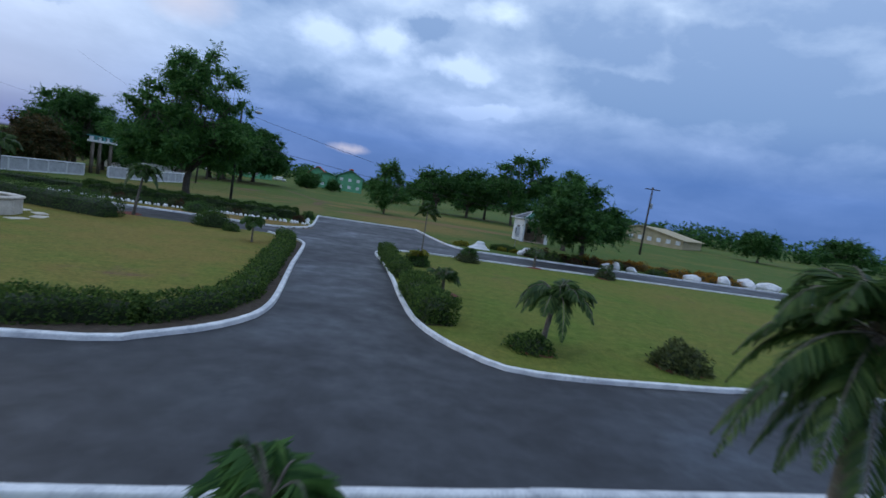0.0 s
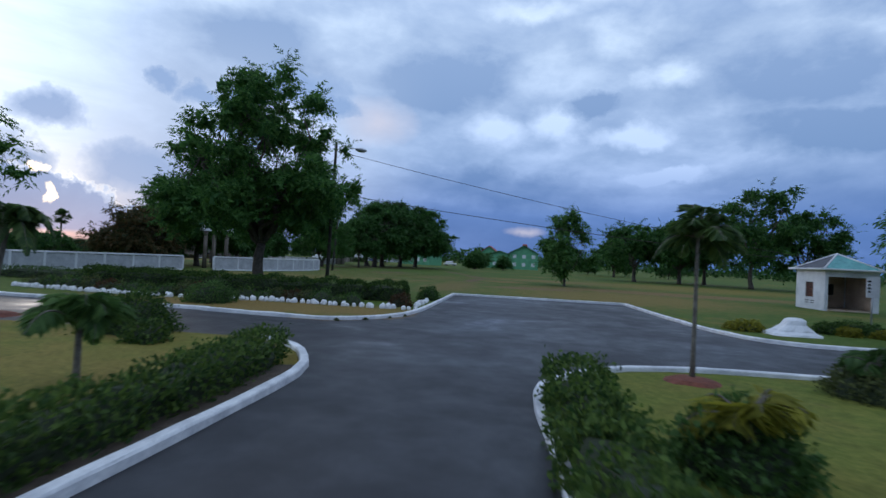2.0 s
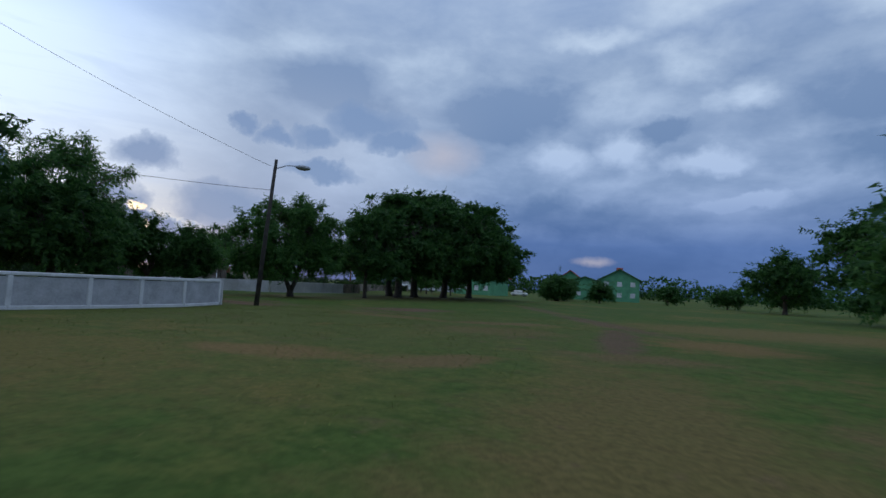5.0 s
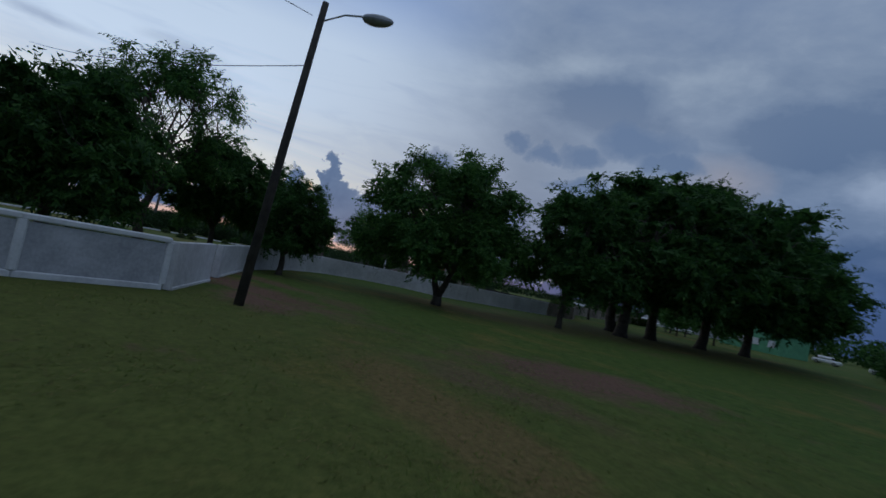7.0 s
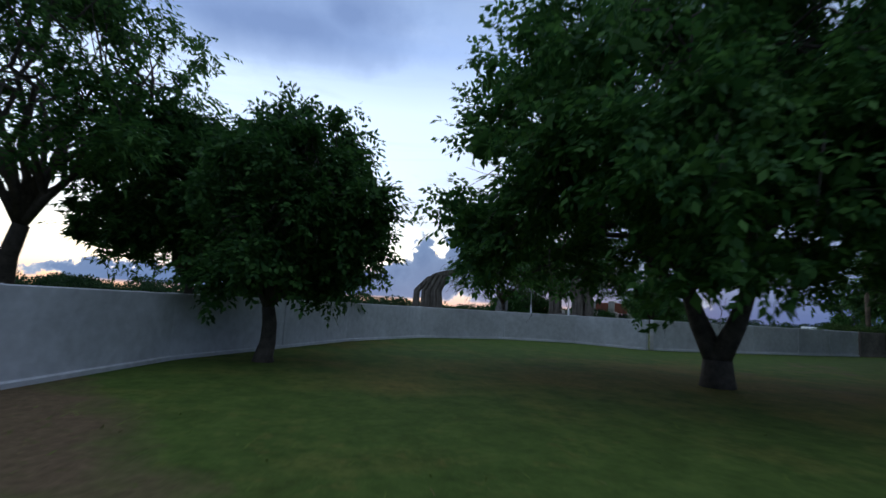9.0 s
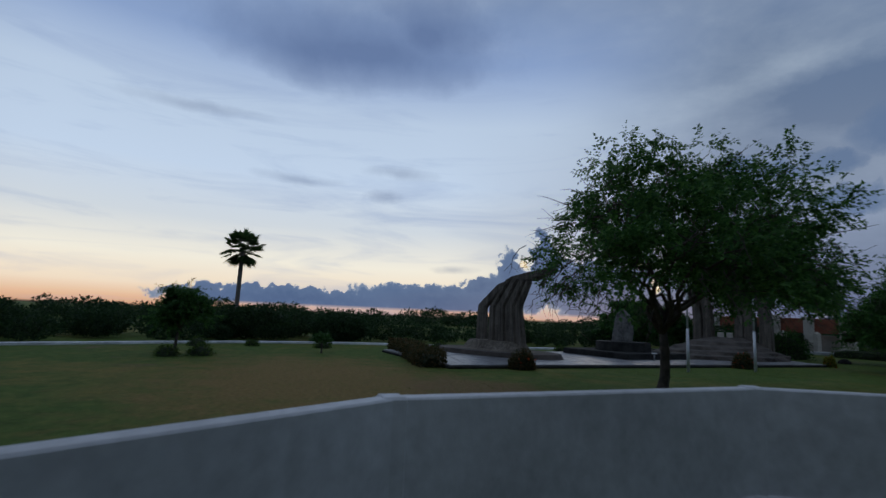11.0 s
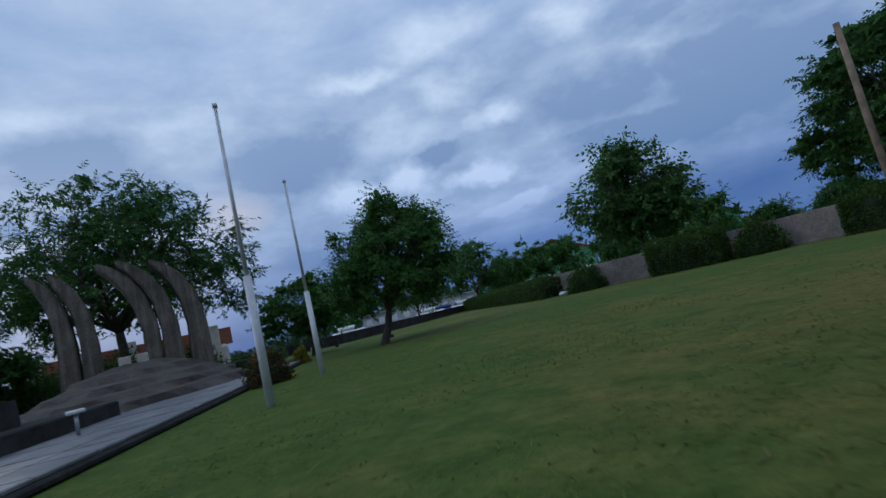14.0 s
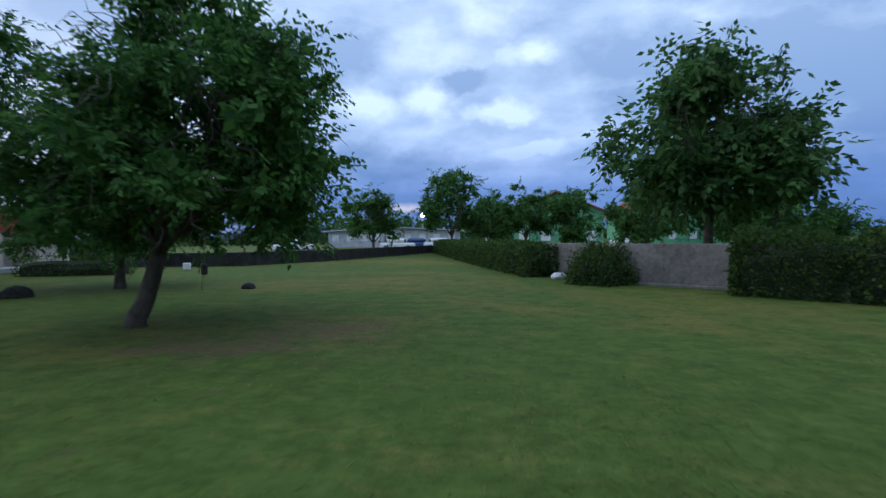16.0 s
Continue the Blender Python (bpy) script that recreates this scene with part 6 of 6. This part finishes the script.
# ---- standing stone ----
def standing_stone():
    root = thing("stone_plinth", -81.1, 105.1, MTOP, 20, "round dark stone plinth on a low step", "plinth")
    bm = bmesh.new()
    bmesh.ops.create_cone(bm, cap_ends=True, segments=20, radius1=1.45, radius2=1.4, depth=0.6)
    bmesh.ops.translate(bm, verts=bm.verts, vec=(0, 0, 0.36))
    part("drum", bm, DARK_STONE, root)
    part("step", box(4.5, 4.4, 0.32, 0, 0, -0.13, 0.03), DARK_STONE, root)
    bm = bmesh.new()
    bmesh.ops.create_icosphere(bm, subdivisions=4, radius=1.0)
    rng = np.random.default_rng(12)
    cuts = [(Vector((math.cos(a), math.sin(a), rng.uniform(-0.1, 0.25))).normalized(), rng.uniform(0.72, 0.95)) for a in np.arange(0.2, 6.2, 0.85)]
    cuts += [(Vector((0.35, 0.2, 1)).normalized(), 0.86), (Vector((-0.5, -0.1, 1)).normalized(), 0.9), (Vector((0, 0, -1)), 0.95)]
    for v in bm.verts:
        d = v.co.normalized()
        reach = min([c / d.dot(n) for n, c in cuts if d.dot(n) > 0.05] + [1.25])
        reach *= 1 + 0.07 * noise.fractal(d * 2.2 + Vector((4, 1, 0)), 0.9, 2.0, 4)
        v.co = Vector((d.x * 0.56, d.y * 0.44, d.z * 1.02)) * reach
    bmesh.ops.translate(bm, verts=bm.verts, vec=(0, 0, 0.72))
    ob = part("standing_stone", bm, ROCK, None, "", pose(-81.1, 105.1, MTOP + 0.66, 0, 4, 30))
    tagged(ob, "rough upright grey boulder set on a dark plinth", "boulder")


standing_stone()
lamp = thing("garden_lamp", -77.9, 105.0, PTOP, 0, "low garden lamp with a white cap", "lamp")
put("stem", tubes("stem", [([(0, 0, 0), (0, 0, 0.34)], [0.03, 0.03])], METAL, 8), lamp)
part("cap", box(0.2, 0.2, 0.06, 0, 0, 0.34, 0.02), PAINT_WHITE, lamp, "flat white cap")


def flagpole(x, y, h):
    root = thing("flagpole", x, y, 0, 0, "bare silver-painted flagpole in the lawn", "flagpole", "flagpoles")
    put("lower_tube", tubes("lower_tube", [([(0, 0, -0.2), (0, 0, h * 0.42)], [0.06, 0.055])], FLAG_METAL, 10), root)
    put("upper_tube", tubes("upper_tube", [([(0, 0, h * 0.42), (0, 0, h)], [0.042, 0.03])], FLAG_METAL, 10), root)
    put("cap", tubes("cap", [([(0, 0, h), (0, 0, h + 0.05)], [0.05, 0.045])], FLAG_METAL, 8), root)


flagpole(-74.5, 104.45, 4.2)
flagpole(-75.3, 108.2, 4.15)

hedge([(-82.6, 93.1), (-78, 93.5), (-73.6, 93.7)], 1.0, 0.55, 41, "loose russet and green shrub row by the platform", RUSSET_GREEN, 0.1, 900, wobble=0.2)
clump(-73.75, 97.15, 0.55, 0.7, 42, "dark red-flowering shrub against the platform edge", RUSSET_GREEN, 2600, 0.09, flowers=12)
clump(-76.8, 108.85, 0.5, 0.75, 43, "red-flowering shrub against the platform edge", RUSSET_GREEN, 2200, 0.09, flowers=50)
clump(-79.25, 115.95, 0.3, 0.6, 44, "small yellow and red variegated shrub at the platform's end", LEAF_GOLD, 700, 0.14, flowers=40)
hedge([(-64.7, 122.0), (-63.8, 121.2), (-62.6, 120.3)], 1.5, 1.4, 45, "thick flowering hedge grown against the wall", THICK_LEAF, 0.11, 1200, round_=0.7, wobble=0.1)
hedge([(-59.2, 117.4), (-58.5, 116.3), (-57.9, 114.8)], 1.3, 1.35, 49, "rounded dark hedge grown against the stained wall", THICK_LEAF, 0.11, 1000, round_=0.8, wobble=0.12)
clump(-61.5, 119.5, 0.95, 1.4, 48, "rounded flowering bush against the wall", THICK_LEAF, 4500, 0.11, flowers=10)
clump(-67.6, 124.6, 1.05, 1.2, 46, "clipped round green bush at the wall's end", THICK_LEAF, 5000, 0.11)
hedge([(-69.2, 127.2), (-70.6, 132), (-73.2, 142), (-77, 158)], 1.3, 1.1, 47, "long clipped hedge in front of the boundary wall", THICK_LEAF, 0.13, 600, round_=0.7, wobble=0.1)
kerb("path_kerb", smooth_line([(-70, 68), (-80, 79), (-84.6, 85.2), (-86.8, 92), (-86.9, 98), (-88.5, 106), (-93, 118)]), 0.35, 0.12, "white painted edge of a garden path")
for i, (bx, by, br) in enumerate(((-75.3, 84.1, 0.45), (-75.9, 85.1, 0.5), (-82.3, 89.2, 0.5), (-82.2, 85.7, 0.35), (-81.2, 83.4, 0.5), (-84.5, 95.6, 0.5), (-83.3, 97.2, 0.45), (-85.5, 100.5, 0.5), (-86, 103.5, 0.4), (-87.8, 94.0, 0.5))):
    clump(bx, by, br, br * 1.0, 50 + i, "small clipped bush on the open lawn", HEDGE_LEAF, 500, 0.09, group="clipped bushes")


# ---- memorial building with rust panels ----
memo = thing("memorial_building", -92.0, 130.6, 0, 0, "roofless concrete memorial with rust-brown panels between fins", "building")
MD = np.array((-7.5, -6.4)) / math.hypot(7.5, 6.4)
ma = math.degrees(math.atan2(MD[1], MD[0]))
for i in range(5):
    s = i * 2.4
    at = pose(MD[0] * s, MD[1] * s, 0, 0, 0, ma)
    part("fin", box(0.75, 1.5, 3.25 - 0.1 * (i % 2), 0, 0, 0, 0.05), CREAM, memo, "", at)
    part("buttress", box(0.5, 0.9, 1.9, -0.55, 0.5, 0, 0.2), CREAM, memo, "", at)
    if i < 4:
        at = pose(MD[0] * (s + 1.2), MD[1] * (s + 1.2), 0, 0, 0, ma)
        part("panel", box(1.75, 0.5, 1.25, 0, 0.2, 1.75, 0.04), BROWN_PANEL, memo, "rust-brown panel", at)
        part("rear_wall", box(1.75, 0.2, 1.6, 0, -0.5, 0, 0.03), DARK_GAP if i % 2 else CREAM, memo, "", at)
part("panel", box(0.9, 0.6, 1.15, 0.8, 0.2, 1.85, 0.04), BROWN_PANEL, memo, "rust-brown panel", pose(0, 0, 0, 0, 0, ma + 180))
part("step", box(11.5, 2.6, 0.25, 4.8, 0.3, 0, 0.03), PANEL_GREY, memo, "", pose(0, 0, 0, 0, 0, ma))
hedge([(-89.5, 127.0), (-86.0, 128.2)], 1.1, 0.75, 81, "squared dark hedge before the memorial", dens=260)
plain_wall("wall_far", [(-92, 133), (-84.5, 134.5), (-81.5, 141), (-77.5, 160)], 0.75, 0.25, "low dark boundary wall at the end of the lawn", DARK_STONE, 4.0)


def floodlight(x, y, label, r=0.22, mat=None):
    bm = bmesh.new()
    bmesh.ops.create_icosphere(bm, subdivisions=2, radius=r)
    for v in bm.verts:
        v.co.z = max(v.co.z * 0.8, -0.1 * r)
    ob = part("ground_floodlight", bm, mat or DARK_STONE, None, "", pose(x, y, 0.02))
    return tagged(ob, label, "floodlight", "ground floodlights")


floodlight(-77.6, 122.6, "small black ground floodlight on the lawn", 0.2)
floodlight(-82.4, 120.2, "rounded black ground floodlight on the lawn", 0.36)
ob = part("meter_box", box(0.32, 0.2, 0.34, 0, 0, 0, 0.04), WHITE_STONE, None, "", pose(-85.2, 131.0, 0, 0, 0, 15))
tagged(ob, "small white box on the grass", "box")
ob = part("bollard", box(0.22, 0.22, 0.45, 0, 0, 0, 0.05), DARK_STONE, None, "", pose(-82.4, 128.0, 0, 0, 0, 10))
tagged(ob, "short dark bollard on the lawn", "bollard")
ob = put("kerb_stone", STONES[2], None, pose(-68.7, 126.3, 0.08, 0, 0, 30))
ob.scale = (0.28, 0.17, 0.14)
tagged(ob, "pale loose stone beside the round bush", "stone")
for i, (tx, ty, th, tr_) in enumerate(((-81.5, 150, 5.4, 2.6), (-75.2, 152, 7.2, 3.2), (-72.2, 156, 5.5, 3.4), (-69.0, 152, 6.0, 2.8), (-65.4, 150, 5.2, 2.6), (-62, 142, 4.5, 2.4), (-56, 140, 5, 3.4))):
    tree(tx, ty, th, tr_, "small leafy tree along the boundary", 180 + i, 0.2, 0.12, 5200, 0.22, 7, 5, 0.33, 0.9, low=0.6)
PALE_POLE = speckled("pale_pole_wood", (0.12, 0.085, 0.06), (0.30, 0.22, 0.16), 3, 40, 0.9, 0.01)
put("post", tubes("post", [([(-58.7, 116.0, -0.1), (-58.75, 116.0, 3.5), (-58.7, 116.05, 6.95)], [0.12, 0.11, 0.1])], PALE_POLE, 10))
bpy.data.objects["post"].name = "lamp_standard"
tagged(bpy.data.objects["lamp_standard"], "weathered pale brown wooden post beside the wall", "post")


def parked_car(x, y, rz, mat, label):
    """A small car far off: body, cabin, glass, wheels, lights."""
    root = thing("parked_car", x, y, 0, rz, label, "car", "parked cars")
    part("body", box(4.1, 1.7, 0.62, 0, 0, 0.28, 0.16), mat, root)
    part("cabin", box(2.3, 1.5, 0.55, -0.2, 0, 0.9, 0.2), mat, root)
    part("glass", box(2.34, 1.38, 0.34, -0.2, 0, 0.98, 0.08), DARK_GAP, root, "dark window glass")
    for wx in (-1.3, 1.3):
        for wy in (-0.8, 0.8):
            bm = bmesh.new()
            bmesh.ops.create_cone(bm, cap_ends=True, segments=14, radius1=0.31, radius2=0.31, depth=0.2)
            wheel = part("wheel", bm, POLE_WOOD, root, "", pose(wx, wy, 0.31, 90))
            bm = bmesh.new()
            bmesh.ops.create_cone(bm, cap_ends=True, segments=12, radius1=0.18, radius2=0.18, depth=0.22)
            part("rim", bm, METAL, wheel)
    for wy in (-0.6, 0.6):
        part("headlight", box(0.08, 0.3, 0.14, 2.03, wy, 0.62, 0.03), WHITE_STONE, root, "pale headlight")
        part("tail_light", box(0.08, 0.26, 0.14, -2.03, wy, 0.66, 0.03), RED_ROOF, root, "red tail light")
    return root


CAR_WHITE = speckled("white_car_paint", (0.6, 0.6, 0.62), (0.8, 0.8, 0.8), 2, 10, 0.3, 0.0)
CAR_BLUE = speckled("blue_car_paint", (0.02, 0.05, 0.14), (0.03, 0.07, 0.2), 2, 10, 0.3, 0.0)
for i, (cx, cy, rz, mt) in enumerate(((-83.5, 168, 8, CAR_WHITE), (-82.5, 176, 5, CAR_BLUE), (-79, 172, 12, CAR_WHITE), (-92, 158, 20, CAR_WHITE), (-60, 186, 4, CAR_WHITE), (-53, 190, 8, CAR_WHITE), (-67, 184, -6, CAR_WHITE), (-74, 188, 10, CAR_WHITE))):
    parked_car(cx, cy, rz, mt, "white car parked on the far road" if mt is CAR_WHITE else "blue car parked on the far road")


def glow(name, strength, col):
    def build(k):
        e = k.add("ShaderNodeEmission", ((*col, 1), strength))
        k.links.new(e.outputs[0], k.out.inputs[0])
    return material(name, build)


lamp = thing("road_lamp", -86, 200, 0, 0, "lit lamp on a tall mast by the far road", "street lamp")
put("mast", tubes("mast", [([(0, 0, 0), (0, 0, 5.4)], [0.09, 0.06])], METAL, 8), lamp)
bm = bmesh.new()
bmesh.ops.create_icosphere(bm, subdivisions=2, radius=0.42)
part("lit_globe", bm, glow("lamp_glow", 6.0, (1.0, 0.95, 0.85)), lamp, "bright white lamp globe", pose(0, 0, 5.6))
house = thing("white_building", -90, 196, 0, 4, "long low white shed beside the far road", "building")
gable_block(house, 0, 0, 22, 7, 2.6, 0.6, PANEL_GREY, PANEL_GREY)

# ---- distance ----
def far_woods(name, line, depth, h0, h1, count, leaf, seed, label, mat):
    """A belt of scrub and trees too far off to tell apart."""
    rng = np.random.default_rng(seed)
    pts = np.array(line, float)
    cum = np.r_[0, np.cumsum(np.linalg.norm(np.diff(pts, axis=0), axis=1))]
    blobs = []
    for s in np.arange(0, cum[-1], h1 * 0.55):
        x, y = np.interp(s, cum, pts[:, 0]), np.interp(s, cum, pts[:, 1])
        for k in range(4):
            h = rng.uniform(h0, h1) * (0.82 + 0.3 * math.sin(s * 0.23 + seed) * math.sin(s * 0.09))
            r = h * rng.uniform(0.5, 0.95)
            blobs.append((x + rng.uniform(-depth, depth), y + rng.uniform(-depth, depth), h * 0.52, r, h * 0.5))
    c, v = crown_points(rng, blobs, count, 0.75)
    c[:, 2] = np.maximum(c[:, 2], 0.1)
    ob = put(name, quads_mesh(name, blades(leaves(rng, c, v, leaf, leaf * 0.75)), mat))
    return tagged(ob, label, "trees", "", "stuff")


far_woods("scrub_belt", [(-66, 49), (-82, 71), (-90.5, 82.5), (-93.5, 96), (-96.5, 114), (-99, 140)], 4.2, 0.7, 2.3, 190000, 0.17, 1, "belt of dark scrub and low trees beyond the path", SCRUB_LEAF)
far_woods("far_trees_west", [(-60, -20), (-110, 30), (-150, 80), (-170, 130), (-160, 190), (-130, 240)], 10, 1.6, 3.6, 70000, 0.45, 2, "distant belt of dark trees", SCRUB_LEAF)
far_woods("far_trees_north", [(-130, 240), (-60, 290), (0, 300), (80, 270), (160, 200), (220, 100)], 14, 5, 10, 26000, 1.4, 3, "distant belt of dark trees", LEAF_DARK)


# ---- paving of the platform ----
rng = np.random.default_rng(77)
slabs = []
for a in range(4):
    l, w_ = (1.15, 0.75, 0.95, 0.6)[a], (0.8, 0.62, 0.55, 0.7)[a]
    bm = box(l, w_, 0.05, 0, 0, 0, 0.012)
    me = bpy.data.meshes.new("slab")
    bm.to_mesh(me)
    bm.free()
    me.materials.append(PAVING)
    slabs.append((me, l, w_))
v = 0.05
while v < PWID - 0.4:
    u, rowh = 0.05, 0.0
    while u < PLEN - 0.3:
        me, l, w_ = slabs[rng.integers(0, 4)]
        ob = put("slab", me, platform, pose(u + l / 2, v + 0.34, PTOP - 0.038 + rng.uniform(0, 0.008), 0, 0, rng.normal(0, 1.2)))
        ob.scale = (1, 0.66 / w_, 1)
        u += l + 0.03
    v += 0.69


# ---- grass blades close to the way ----
def tufts(name, x0, x1, y0, y1, count, seed, mat, label, size=0.06, keep=None):
    rng = np.random.default_rng(seed)
    p = np.stack([rng.uniform(x0, x1, count), rng.uniform(y0, y1, count), np.zeros(count)], 1)
    u, w = (p[:, 0] - x0) / (x1 - x0) * 2 - 1, (p[:, 1] - y0) / (y1 - y0) * 2 - 1
    thin = np.clip(1.25 - 1.25 * np.sqrt(u * u + w * w), 0, 1) * (0.45 + 0.55 * np.sin(p[:, 0] * 1.3 + np.sin(p[:, 1] * 0.9)) * np.sin(p[:, 1] * 1.1))
    p = p[rng.uniform(0, 1, count) < thin]
    if keep is not None:
        p = p[keep(p[:, 0], p[:, 1])]
    n = len(p)
    a = rng.uniform(0, 2 * math.pi, n)
    s = size * rng.uniform(0.5, 1.5, n)
    side = np.stack([np.cos(a), np.sin(a), 0 * a], 1)
    tip = p + np.stack([np.cos(a + 1.3) * s * 1.1, np.sin(a + 1.3) * s * 1.1, s * rng.uniform(0.15, 0.6, n)], 1)
    w = (0.12 * s)[:, None] * side
    q = np.stack([p - w, p + w, tip + w * 0.3, tip - w * 0.3], 1)
    ob = put(name, quads_mesh(name, q, mat))
    return tagged(ob, label, "grass", "", "stuff")


BLADE = leaf_mat("grass_blade", (0.075, 0.115, 0.02), (0.19, 0.235, 0.05), 0.8, 0.4)
STRAW = leaf_mat("dry_grass_blade", (0.15, 0.13, 0.05), (0.30, 0.24, 0.10), 0.8, 0.4)


def off_platform(px, py):
    u = (px - P0[0]) * PW[0] + (py - P0[1]) * PW[1]
    v = (px - P0[0]) * PN[0] + (py - P0[1]) * PN[1]
    return ~((u > -0.2) & (u < PLEN + 0.2) & (v > -0.1) & (v < PWID + 0.1))


tufts("garden_grass", -80, -61, 84, 122, 330000, 1, BLADE, "short mown green grass blades", 0.035, off_platform)
tufts("garden_straw", -80, -61, 84, 122, 30000, 2, STRAW, "scattered dry grass blades in the lawn", 0.04, off_platform)
tufts("field_grass", -48, -14, 58, 100, 260000, 3, BLADE, "rough green field grass blades", 0.05)
tufts("field_straw", -46, -12, 58, 98, 60000, 4, STRAW, "scattered dry grass blades in the field", 0.05)
